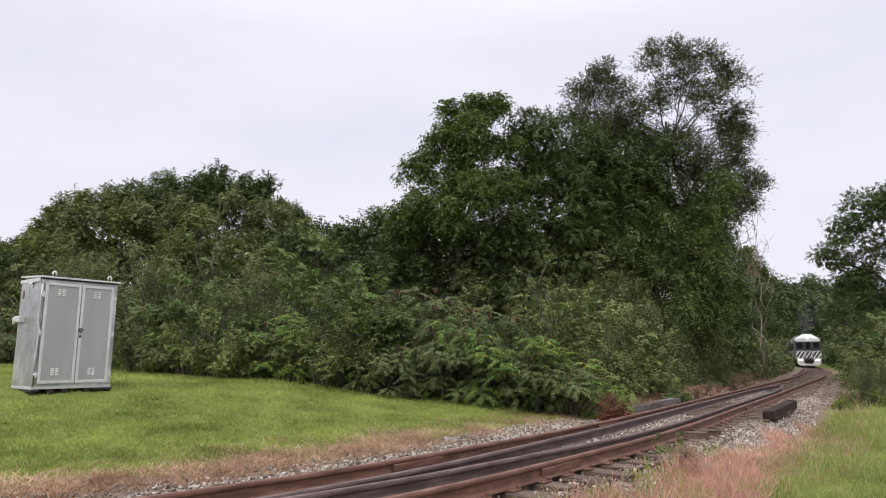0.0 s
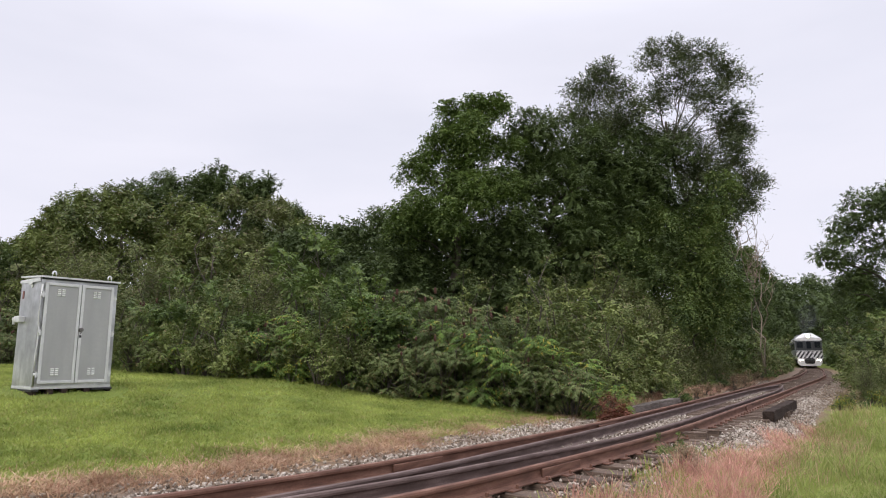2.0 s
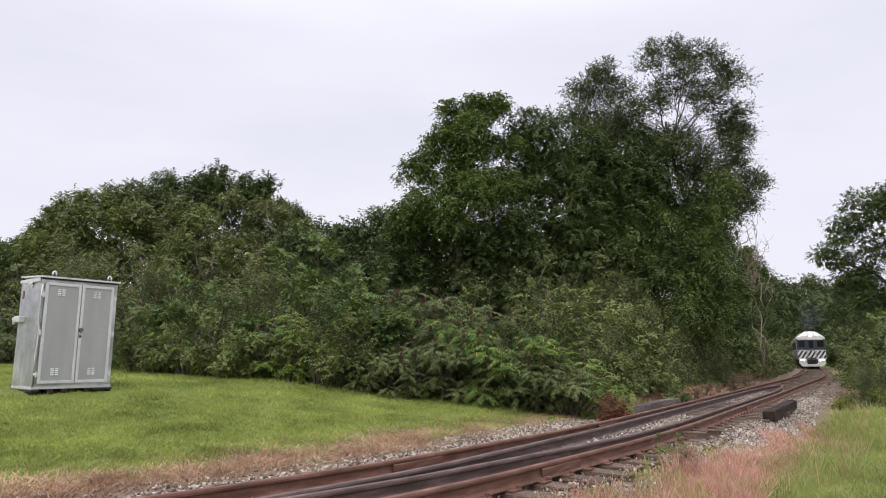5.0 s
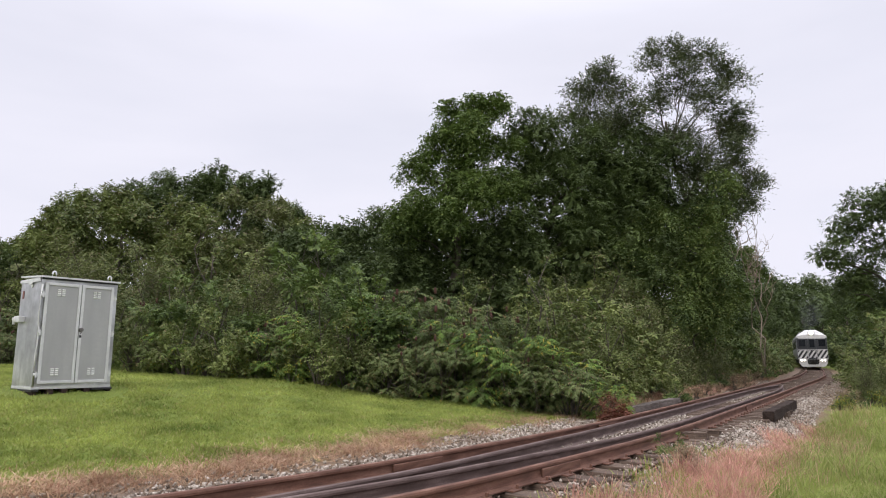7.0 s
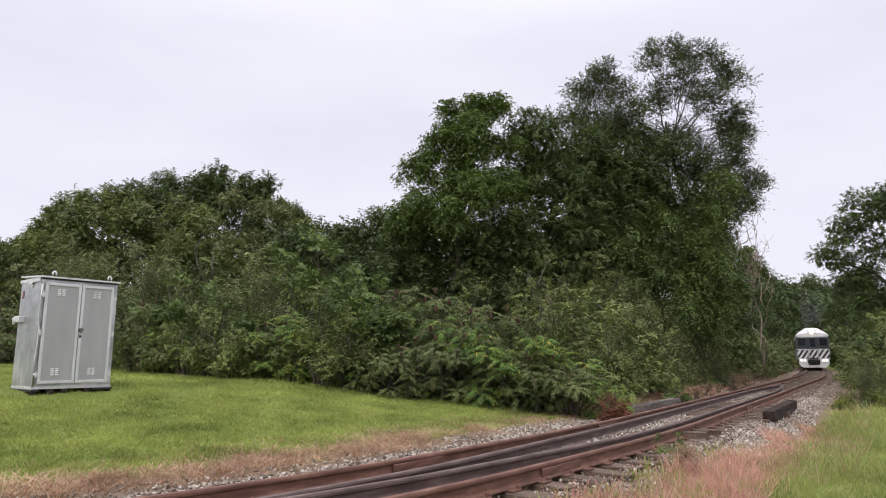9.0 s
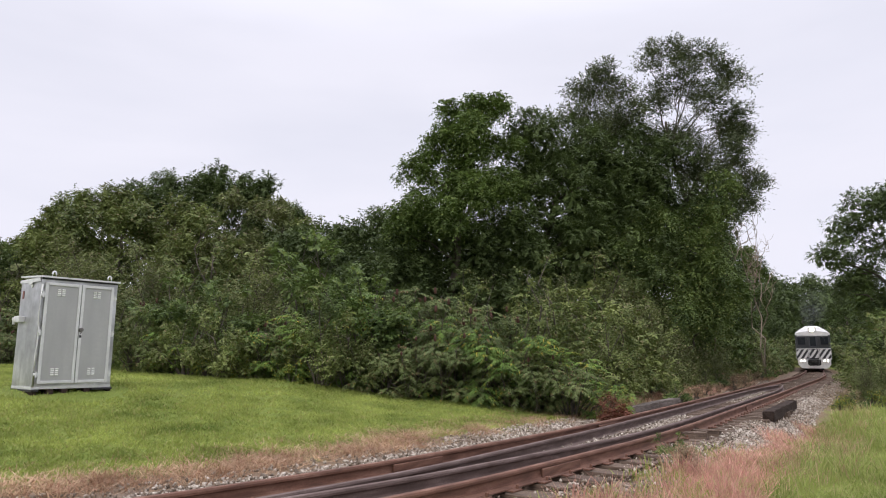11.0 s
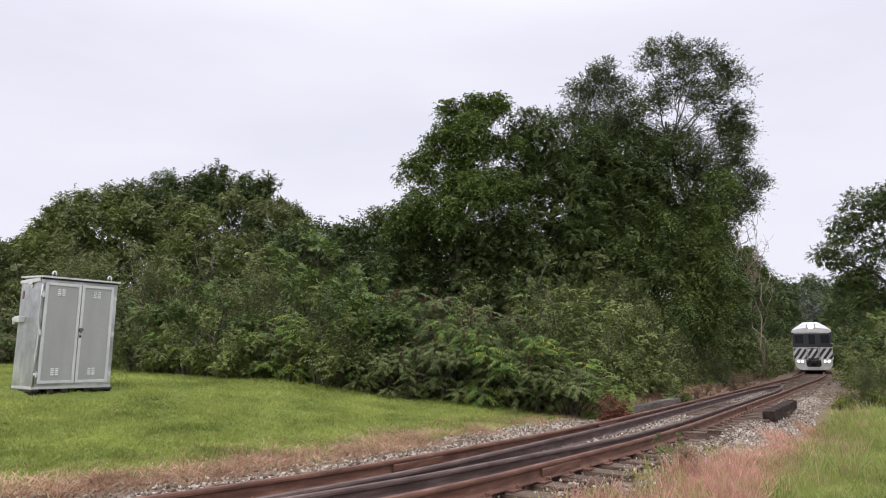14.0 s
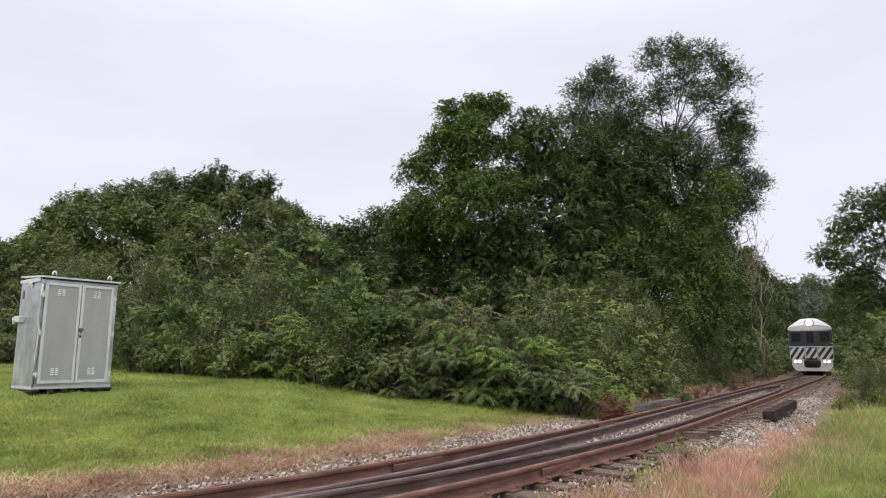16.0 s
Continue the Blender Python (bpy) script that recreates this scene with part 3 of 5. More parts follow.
    box(meter, (0.1, 0.1, 0.07), Matrix.Translation((-0.06, D - 0.08, lift + H * 0.63)), 0.01)
    box(meter, (0.03, 0.03, 0.1), Matrix.Translation((-0.09, D - 0.06, lift + H * 0.61)), 0.004)
    part("inlet_box", meter, CAB_TRIM, ob, "small pale inlet box on the side wall")
    part("warning_label", box_bm((0.006, 0.07, 0.14), (-0.003, D - 0.14, lift + H * 0.86)), PLATE, ob, "faded red label")
    part("side_bracket", box_bm((0.02, 0.06, 0.06), (-0.01, 0.35, lift + H * 0.93), 0.004), CAB_TRIM, ob)
    # the drip lip that the roof folds down over the side wall
    lip = prism(bmesh.new(), [(0, 0), (0, -0.07), (0.3, -0.07), (0.36, -0.11), (0.44, -0.11), (0.5, -0.07), (D, -0.05), (D, 0)], 0.012,
                Matrix.Translation((-0.014, 0, lift + H)) @ Matrix.Rotation(math.pi / 2, 4, "Z"))
    bmesh.ops.recalc_face_normals(lip, faces=lip.faces)
    part("drip_lip", lip, CAB_TRIM, ob, "folded roof lip over the side wall")
    # the bent corner post between the side wall and the doors
    post = bmesh.new()
    tube(post, [(0.018, -0.012, lift + 0.04), (0.014, -0.016, lift + H * 0.3), (0.03, -0.006, lift + H * 0.5), (0.006, -0.014, lift + H * 0.68), (0.018, -0.012, lift + H * 0.94)], [0.017] * 5, 6)
    part("corner_post", post, CAB_TRIM, ob, "dented pale corner post", smooth=True)
    part("bottom_rail", box_bm((W + 0.006, D + 0.006, 0.05), (mid[0], mid[1], lift + 0.02), 0.004), CAB_TRIM, ob, "pale bottom rail")
    for x, w in ((0.04, 0.12), (W - 0.17, 0.36)):
        part("skid", box_bm((w, D + 0.12, 0.035), (x, mid[1], lift - 0.025), 0.005), DARK_STEEL, ob, "dark steel skid plate")
        part("foot_block", box_bm((0.07, D + 0.06, 0.1), (x + (0.13 if w > 0.2 else 0), mid[1], 0.032), 0.006), BEAM_DARK, ob, "dark bearer")
    for x in (0.3, 0.54, 0.92):
        part("foot_block", box_bm((0.1, D + 0.04, 0.12), (x, mid[1], 0.045), 0.006), BEAM_DARK, ob, "dark bearer")


build_cabinet()

# ---- plants ----


def blob_points(blobs, count, r, shell=0.68):
    """Points in round clumps, most of them near the surface, with the way out of the clump."""
    b = np.array(blobs, float)
    vol = (b[:, 3] * b[:, 3]) + 1e-6
    pick = r.choice(len(b), count, p=vol / vol.sum())
    v = unit(r.normal(0, 1, (count, 3)))
    rad = (shell + (1.08 - shell) * r.uniform(0, 1, count) ** 0.55)
    squash = np.array([1, 1, 0.82])
    p = b[pick, :3] + v * squash * (rad * b[pick, 3])[:, None]
    return p, unit(v + np.array([0, 0, 0.25]))


def sub_blobs(blobs, each, r, lo=0.28, hi=0.5):
    """Break big clumps into small ones that sit on their surface, for an uneven outline."""
    out = []
    for x, y, z, rad in blobs:
        v = unit(r.normal(0, 1, (each, 3)))
        v[:, 2] = np.where(v[:, 2] < -0.4, -v[:, 2], v[:, 2])
        q = rad * r.uniform(lo, hi, each)
        c = np.array([x, y, z]) + v * (rad - q * r.uniform(0.4, 0.9, each))[:, None]
        out += [(*c[k], q[k]) for k in range(each)]
        out.append((x, y, z, rad * 0.55))
    return out


def spray_quads(at, out, length, width, r, per=7, reach=0.42, rise=0.25, droop=0.35):
    """Leafy sprays: short twigs that point out of the crown, with pointed leaves on both sides of each."""
    n = len(at)
    up = np.array([0, 0, 1.0])
    way = unit(out + up * rise + r.normal(0, 0.38, (n, 3)))
    side = unit(np.cross(way, up) + r.normal(0, 0.12, (n, 3)))
    lie = unit(np.cross(side, way) * 0.75 + out * 0.55)
    span = (reach * r.uniform(0.5, 1.4, n))[:, None]
    quads = []
    for k in range(per):
        u = (k + 0.6) / per
        base = at + way * span * (u - 0.45) - up * span * droop * u * u
        sgn = 1 if k % 2 else -1
        if k == per - 1:
            sgn = 0.15
        nrm = unit(lie + r.normal(0, 0.24, (n, 3)))
        d = way * 0.55 + side * sgn * 0.85 - up * 0.28 + r.normal(0, 0.2, (n, 3))
        d = unit(d - nrm * np.sum(d * nrm, 1, keepdims=True))
        w = np.cross(nrm, d)
        L = (length * r.uniform(0.7, 1.3, n))[:, None]
        W = (width * r.uniform(0.75, 1.25, n))[:, None]
        near = base + d * L * 0.12
        quads.append(np.stack([near + w * W * 0.5, base + d * L - nrm * L * 0.14, near - w * W * 0.5], 1))
    return np.concatenate(quads, 0).reshape(-1, 3)


def crown_mesh(name, blobs, leaves, length, width, r, sub=14, lo=0.2, hi=0.4, reach=0.42, rise=0.25, droop=0.35, core=60):
    """A crown of leafy sprays on small clumps; larger hidden blades, added inside each clump, block light through its
    heart.
    """
    small = sub_blobs(blobs, sub, r, lo, hi)
    per = 7
    p, out = blob_points(small, leaves // per, r)
    p = p + r.normal(0, length * 0.6, p.shape)
    q = spray_quads(p, out, length, width, r, per, reach, rise, droop)
    if core:
        heart = [(x, y, z, rad * 0.52) for x, y, z, rad in blobs]
        pc, oc = blob_points(heart, core * len(blobs), r, 0.3)
        big = float(np.mean([b[3] for b in blobs])) * 0.2
        inner = leaf_quads(pc, oc + r.normal(0, 0.6, oc.shape), big, big * 0.8, r).reshape(-1, 4, 3)
        q = np.concatenate([q, inner[:, (0, 1, 2, 0, 2, 3)].reshape(-1, 3)], 0)
    return fast_mesh(name, q, 3)


def limb(bm, a, b, r0, r1, r, wobble=0.12, steps=5, sides=6):
    a, b = Vector(a), Vector(b)
    span = (b - a).length
    pts, rad = [], []
    for k in range(steps + 1):
        u = k / steps
        p = a.lerp(b, u) + Vector((0, 0, 1)) * span * 0.06 * math.sin(u * math.pi)
        if 0 < k < steps:
            p += Vector(r.normal(0, wobble * span / steps, 3))
        pts.append(p)
        rad.append(r0 + (r1 - r0) * u)
    tube(bm, pts, rad, sides)
    return pts


def ground_z(x, y):
    return float(height(np.array([x]), np.array([y]))[0])


def tree(name, label, x, y, tall, blobs, leaf, leaves, length, width, seed, trunk=0.22, bark=None, twigs=0, sub=12, lo=0.2, hi=0.44, group="", reach=0.42, rise=0.25, droop=0.35, core=60):
    """A tree: a trunk, limbs to each clump, and a crown of single leaves. Clumps are (x, y, z, radius) from its foot."""
    r = np.random.default_rng(seed)
    ob = thing(name, label, "tree", pose(x, y, ground_z(x, y) - 0.05), group)
    bm = bmesh.new()
    top = tall * 0.72
    stem = limb(bm, (0, 0, 0), (r.normal(0, 0.25), r.normal(0, 0.25), top), trunk, trunk * 0.3, r, 0.18, 7, 9)
    part("trunk", bm, bark or BARK, ob, smooth=True)
    for bx, by, bz, br in blobs:
        bm = bmesh.new()
        k = min(6, max(1, int(7 * (bz - 0.35 * math.hypot(bx, by) - 0.5) / top)))
        w = trunk * (0.5 - 0.05 * k)
        pts = limb(bm, stem[k], (bx, by, bz), w, w * 0.35, r, 0.2, 5)
        for _ in range(twigs):
            v = unit(r.normal(0, 1, 3))
            v[2] = abs(v[2])
            limb(bm, pts[r.integers(2, 6)], np.array([bx, by, bz]) + v * br * 0.9, w * 0.35, 0.012, r, 0.2, 4, 5)
        part("limb", bm, bark or BARK, ob, smooth=True)
    part("crown", crown_mesh("crown", blobs, leaves, length, width, r, sub, lo, hi, reach, rise, droop, core), leaf, ob)
    return ob


def envelope_blobs(tall, wide, n, r, low=0.25):
    """Clumps for a broad crown of the given height and width."""
    out = [(r.normal(0, 0.06) * wide, r.normal(0, 0.06) * wide, tall - wide * 0.2, wide * 0.2)]
    for _ in range(n - 1):
        u = r.uniform(low, 0.86)
        w = wide * 0.5 * math.sin(min(1, (1.08 - u) / (1.08 - low)) * math.pi * 0.62 + 0.35)
        a, q = r.uniform(0, math.tau), w * r.uniform(0.1, 0.85) ** 0.6
        out.append((math.cos(a) * q, math.sin(a) * q, tall * u, wide * r.uniform(0.15, 0.24)))
    return out


def shrub_blobs(tall, wide, n, r):
    out = []
    for _ in range(n):
        a, q = r.uniform(0, math.tau), wide * 0.5 * r.uniform(0, 1) ** 0.6
        rad = tall * r.uniform(0.13, 0.25)
        z = r.uniform(rad * 0.7, max(rad, tall * (1 - 0.5 * (2 * q / wide) ** 2) - rad))
        out.append((math.cos(a) * q, math.sin(a) * q, z, rad))
    # a few leading shoots stand out of the top
    for _ in range(4):
        a, q = r.uniform(0, math.tau), wide * 0.42 * r.uniform(0.1, 1)
        out.append((math.cos(a) * q, math.sin(a) * q, tall * r.uniform(0.75, 1.08) - 0.25 * q, tall * r.uniform(0.07, 0.11)))
    return out


def shrub_model(seed, tall, wide, leaf, leaves, length, width, label, n=11, name="shrub", reach=0.3, rise=0.35, droop=0.3, core=24):
    """A shrub of stems and leaf clumps; models stand aside until they are copied to their places."""
    r = np.random.default_rng(seed)
    blobs = shrub_blobs(tall, wide, n, r)
    ob = thing(name, label, "shrub")
    bm = bmesh.new()
    for bx, by, bz, br in blobs:
        pts = limb(bm, (bx * 0.15, by * 0.15, 0), (bx, by, bz + br * 0.6), 0.025, 0.006, r, 0.25, 4, 5)
    part("branchwork", bm, BARK, ob)
    part("crown", crown_mesh("crown", blobs, leaves, length, width, r, 9, 0.25, 0.5, reach, rise, droop, core), leaf, ob)
    return ob


def frond_faces(base, way, length, r, pairs=12, leaflet=0.12):
    """One long feathered leaf that arches over and droops: narrow pointed leaflets in pairs on a thin rib."""
    way = unit(way)
    up = np.array([0, 0, 1.0])
    side = unit(np.cross(way, up) + 1e-4)
    u = np.linspace(0.14, 1, pairs)
    sag = r.uniform(0.4, 0.75)
    mid = base + np.outer(u * length, way) + np.outer(-sag * length * u ** 2, up)
    tang = unit(way[None] - np.outer(2 * sag * u, up))
    L = (leaflet * (1.12 - 0.75 * np.abs(u - 0.42)) * r.uniform(0.85, 1.15, pairs))[:, None]
    out = []
    for sgn in (-1, 1):
        d = unit(side * sgn * 0.8 + tang * 0.45 - up * 0.42 + r.normal(0, 0.1, (pairs, 3)))
        w = unit(tang - d * np.sum(tang * d, 1, keepdims=True) + r.normal(0, 0.15, (pairs, 3))) * L * 0.12
        a = mid + d * L * 0.08
        out.append(np.stack([a - w * sgn, a + w * sgn, mid + d * L], 1).reshape(-1, 3))
    w, c = side * 0.005, mid[pairs // 2]
    out.append(np.array([base - w, base + w, c, c - w, c + w, mid[-1]]))
    return np.concatenate(out, 0)


def sumac_model(seed, tall, leaf, heads, label, tips=21):
    r = np.random.default_rng(seed)
    ob = thing("sumac_shrub", label, "shrub")
    stems, faces = bmesh.new(), []
    tops = []
    for k in range(tips):
        a = k * 2.4 + r.uniform(-0.4, 0.4)
        q = r.uniform(0.1, 1.05)
        z = tall * (r.uniform(0.72, 1.0) if k < 7 else r.uniform(0.16, 0.72)) * (1 - 0.2 * q)
        tip = np.array([math.cos(a) * q, math.sin(a) * q, z])
        limb(stems, (tip[0] * 0.25, tip[1] * 0.25, 0), tip, 0.022, 0.01, r, 0.2, 4, 4)
        tops.append(tip)
        for f in range(12):
            b = f * 2.4 + r.uniform(-0.3, 0.3)
            way = np.array([math.cos(b), math.sin(b), r.uniform(0.0, 0.8)])
            faces.append(frond_faces(tip - np.array([0, 0, r.uniform(0, 0.3)]), way, r.uniform(0.34, 0.56), r, 11, 0.125))
    part("branchwork", stems, BARK, ob)
    part("foliage", fast_mesh("foliage", np.concatenate(faces, 0), 3), leaf, ob)
    for k in range(heads):
        bm = bmesh.new()
        bmesh.ops.create_icosphere(bm, subdivisions=2, radius=0.034)
        for v in bm.verts:
            v.co.z *= 2.1
            v.co *= 1 + 0.25 * noise.noise(v.co * 60)
        part("seed_head", bm, SEED_RED, ob, "dark red seed head", Matrix.Translation(Vector(tops[k]) + Vector((0, 0, 0.12))))
    return ob


def place(model, x, y, turn, size, used):
    """Stand a model in its place: the first time the model itself, then copies."""
    m = pose(x, y, ground_z(x, y) - 0.04, 0, 0, turn) @ Matrix.Diagonal((size, size, size, 1))
    if model in used:
        ob = copy_thing(model, m)
        ob.scale = (size, size, size)
    else:
        used.add(model)
        model.matrix_basis = m
        ob = model
    return ob


used_models = set()
SHRUBS = [shrub_model(100, 2.6, 2.6, LEAF_SHRUB, 6475, 0.0913, 0.0574, "dense green leafy shrub at the lawn's edge"),
          shrub_model(101, 3.0, 2.4, LEAF_SHRUB, 6475, 0.0819, 0.0476, "dense green leafy shrub at the lawn's edge"),
          shrub_model(102, 2.8, 2.8, LEAF_VINE, 6475, 0.0998, 0.0697, "bright green shrub overgrown with vines"),
          shrub_model(103, 3.2, 2.2, LEAF_OLIVE, 8400, 0.0819, 0.0369, "greyish olive shrub with narrow upright shoots", 14, reach=0.62, rise=1.5, droop=0.05),
          shrub_model(104, 2.4, 2.8, LEAF_OAK, 7350, 0.0936, 0.0615, "dark green broad-leaved shrub")]
SUMACS = [sumac_model(200, 1.9, LEAF_SUMAC, 4, "sumac shrub with feathered leaves and red seed heads"),
          sumac_model(201, 2.2, LEAF_SUMAC, 5, "sumac shrub with feathered leaves and red seed heads"),
          sumac_model(202, 1.5, LEAF_SUMAC, 0, "low sumac shrub with drooping feathered leaves"),
          sumac_model(203, 1.7, LEAF_SUMAC_PALE, 0, "yellow-green sumac shrub with feathered leaves")]
WEEDS = [shrub_model(110, 0.9, 1.3, LEAF_VINE, 2625, 0.0624, 0.041, "low bright green weeds at the lawn's edge", 7, "weed_clump"),
         shrub_model(111, 0.8, 1.1, LEAF_BRUSH, 2275, 0.0546, 0.0246, "dry tan brush beside the track", 7, "brush_clump"),
         shrub_model(112, 0.8, 0.9, LEAF_RUST, 2625, 0.0936, 0.0287, "withered reddish-brown shrub beside the track", 6, "withered_shrub")]

WEEDS.append(shrub_model(113, 0.9, 1.0, LEAF_GOLD, 2450, 0.0546, 0.0328, "goldenrod in yellow flower among the weeds", 7, "goldenrod_clump"))
FAR_SHRUBS = [shrub_model(120, 2.6, 2.8, LEAF_SHRUB, 2888, 0.133, 0.0877, "green hedge shrub beside the railway"),
              shrub_model(121, 2.8, 2.6, LEAF_VINE, 2888, 0.14, 0.0968, "hedge shrub overgrown with vines beside the railway"),
              shrub_model(122, 2.5, 2.8, LEAF_SHRUB, 2888, 0.125, 0.0795, "green hedge shrub beside the railway"),
              shrub_model(123, 2.7, 2.5, LEAF_OLIVE, 2888, 0.133, 0.0615, "olive hedge shrub beside the railway"),
              shrub_model(124, 2.4, 2.7, LEAF_OAK, 2888, 0.14, 0.0968, "dark green hedge shrub beside the railway")]
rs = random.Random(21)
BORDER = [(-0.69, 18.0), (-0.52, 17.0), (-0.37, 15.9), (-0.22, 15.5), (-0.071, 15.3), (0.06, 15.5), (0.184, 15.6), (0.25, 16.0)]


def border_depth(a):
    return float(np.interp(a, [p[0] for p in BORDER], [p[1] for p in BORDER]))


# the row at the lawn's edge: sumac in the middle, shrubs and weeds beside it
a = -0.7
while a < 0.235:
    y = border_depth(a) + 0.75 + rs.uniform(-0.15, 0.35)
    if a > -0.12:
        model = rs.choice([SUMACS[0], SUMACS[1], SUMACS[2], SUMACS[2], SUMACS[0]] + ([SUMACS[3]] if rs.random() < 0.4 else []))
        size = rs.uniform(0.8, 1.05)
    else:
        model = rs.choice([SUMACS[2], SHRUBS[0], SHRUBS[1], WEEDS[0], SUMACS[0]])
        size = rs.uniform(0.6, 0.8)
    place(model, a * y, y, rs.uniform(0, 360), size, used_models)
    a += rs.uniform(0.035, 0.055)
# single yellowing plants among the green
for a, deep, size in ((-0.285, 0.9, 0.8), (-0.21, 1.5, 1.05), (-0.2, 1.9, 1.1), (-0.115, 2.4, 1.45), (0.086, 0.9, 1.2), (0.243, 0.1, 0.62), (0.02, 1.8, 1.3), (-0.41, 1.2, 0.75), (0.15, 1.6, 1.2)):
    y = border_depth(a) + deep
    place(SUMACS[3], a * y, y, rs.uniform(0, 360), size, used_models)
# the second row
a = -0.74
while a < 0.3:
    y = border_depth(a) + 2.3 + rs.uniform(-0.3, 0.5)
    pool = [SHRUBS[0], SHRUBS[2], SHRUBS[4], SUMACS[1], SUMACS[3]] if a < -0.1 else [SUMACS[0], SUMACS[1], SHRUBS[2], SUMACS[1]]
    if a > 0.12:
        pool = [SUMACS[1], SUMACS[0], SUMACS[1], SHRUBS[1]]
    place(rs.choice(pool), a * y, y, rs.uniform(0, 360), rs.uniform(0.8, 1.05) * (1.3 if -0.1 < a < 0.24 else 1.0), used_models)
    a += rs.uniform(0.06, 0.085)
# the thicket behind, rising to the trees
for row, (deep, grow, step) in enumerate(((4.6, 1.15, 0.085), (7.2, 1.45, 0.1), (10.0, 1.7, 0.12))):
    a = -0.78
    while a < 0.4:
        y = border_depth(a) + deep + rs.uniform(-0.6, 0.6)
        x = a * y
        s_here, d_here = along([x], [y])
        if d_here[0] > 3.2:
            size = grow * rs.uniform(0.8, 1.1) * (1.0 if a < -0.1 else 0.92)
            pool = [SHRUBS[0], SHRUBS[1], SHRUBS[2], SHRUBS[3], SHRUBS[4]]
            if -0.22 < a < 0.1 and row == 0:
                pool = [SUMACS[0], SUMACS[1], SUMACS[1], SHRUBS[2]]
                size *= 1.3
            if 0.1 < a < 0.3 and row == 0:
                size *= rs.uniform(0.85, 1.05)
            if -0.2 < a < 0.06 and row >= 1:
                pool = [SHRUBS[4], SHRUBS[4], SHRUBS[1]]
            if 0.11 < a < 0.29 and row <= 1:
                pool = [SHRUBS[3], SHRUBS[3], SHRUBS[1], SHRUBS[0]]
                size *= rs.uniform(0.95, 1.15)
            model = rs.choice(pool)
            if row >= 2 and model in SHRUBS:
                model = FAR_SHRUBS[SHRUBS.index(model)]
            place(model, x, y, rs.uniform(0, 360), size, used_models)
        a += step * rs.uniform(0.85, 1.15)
for a in np.arange(0.06, 0.42, 0.045):
    y = 29.0 + rs.uniform(0, 3)
    if along([a * y], [y])[1][0] > 5:
        place(rs.choice(FAR_SHRUBS), a * y, y, rs.uniform(0, 360), rs.uniform(1.5, 1.9), used_models)
# the hedge along the track, out to the bend
s = 37.0
while s < 125:
    for off, grow in ((2.7, 0.45), (3.7, 1.0), (5.5, 1.45)):
        p = on_line(np.array([s + rs.uniform(-0.5, 0.5)]), np.array([off + rs.uniform(-0.3, 0.5)]))[0]
        place(rs.choice([FAR_SHRUBS[0], FAR_SHRUBS[2], FAR_SHRUBS[3], FAR_SHRUBS[1]] if s > 50 else [SHRUBS[0], SHRUBS[1], SHRUBS[3]]), p[0], p[1], rs.uniform(0, 360), grow * rs.uniform(0.85, 1.2), used_models)
    s += 1.6 + (s - 37) * 0.02
for s, off, k, size in ((32.5, 4.6, 3, 0.75), (34.0, 5.4, 0, 1.0), (35.4, 4.3, 1, 0.7), (36.8, 5.6, 2, 1.05), (38.4, 4.6, 0, 0.85), (39.6, 6.2, 1, 1.15), (41.2, 4.9, 2, 0.9), (42.8, 5.8, 0, 1.05),
                        (44.4, 4.6, 1, 0.85), (46.2, 5.6, 3, 1.0), (48.2, 4.7, 0, 0.95), (50.4, 5.4, 2, 1.0)):
    p = on_line(np.array([s]), np.array([off]))[0]
    place(SHRUBS[k], p[0], p[1], rs.uniform(0, 360), size, used_models)
# weeds and dry brush beside the ballast
for x, y, k, size in ((3.75, 15.0, 2, 0.8), (3.5, 14.85, 2, 0.65), (8.3, 22.0, 1, 0.7), (9.6, 24.6, 1, 0.7), (11.0, 26.9, 1, 0.6),
                      (12.6, 29.0, 1, 1.0), (7.2, 20.9, 0, 0.8), (14.5, 32.0, 1, 0.9), (3.15, 8.9, 1, 0.5), (3.35, 9.3, 1, 0.4), (3.45, 10.15, 0, 0.42), (13.2, 21.6, 1, 0.8), (13.9, 22.3, 1, 0.7), (12.9, 20.9, 0, 0.6), (14.6, 21.8, 2, 0.5)):
    place(WEEDS[k], x, y, rs.uniform(0, 360), size, used_models)
# bushes on the verge across the track
for a, y, k, size in ((0.632, 22, 3, 0.5), (0.665, 23.5, 0, 0.75), (0.7, 22.5, 3, 0.85), (0.64, 27, 1, 0.8), (0.68, 28, 2, 1.25), (0.72, 28, 0, 1.5),
                      (0.63, 34, 0, 0.95), (0.665, 36, 2, 1.5), (0.71, 38, 1, 1.9), (0.622, 43, 2, 0.9), (0.645, 46, 0, 1.5), (0.62, 52, 1, 1.2),
                      (0.64, 56, 4, 1.7), (0.612, 62, 0, 1.2), (0.625, 68, 2, 1.7), (0.615, 82, 1, 1.8), (0.61, 92, 4, 2.0), (0.74, 24, 4, 1.2), (0.61, 96, 0, 2.4)):
    place(SHRUBS[k] if y < 30 else FAR_SHRUBS[k], a * y, y, rs.uniform(0, 360), size, used_models)
for a, y, k, size in ((0.505, 92, 0, 1.5), (0.512, 100, 2, 1.7), (0.52, 116, 0, 1.9), (0.5, 110, 3, 1.8), (0.528, 126, 2, 2.2)):
    place(FAR_SHRUBS[k], a * y, y, rs.uniform(0, 360), size, used_models)
# low weeds along the far ballast
s = 46.0
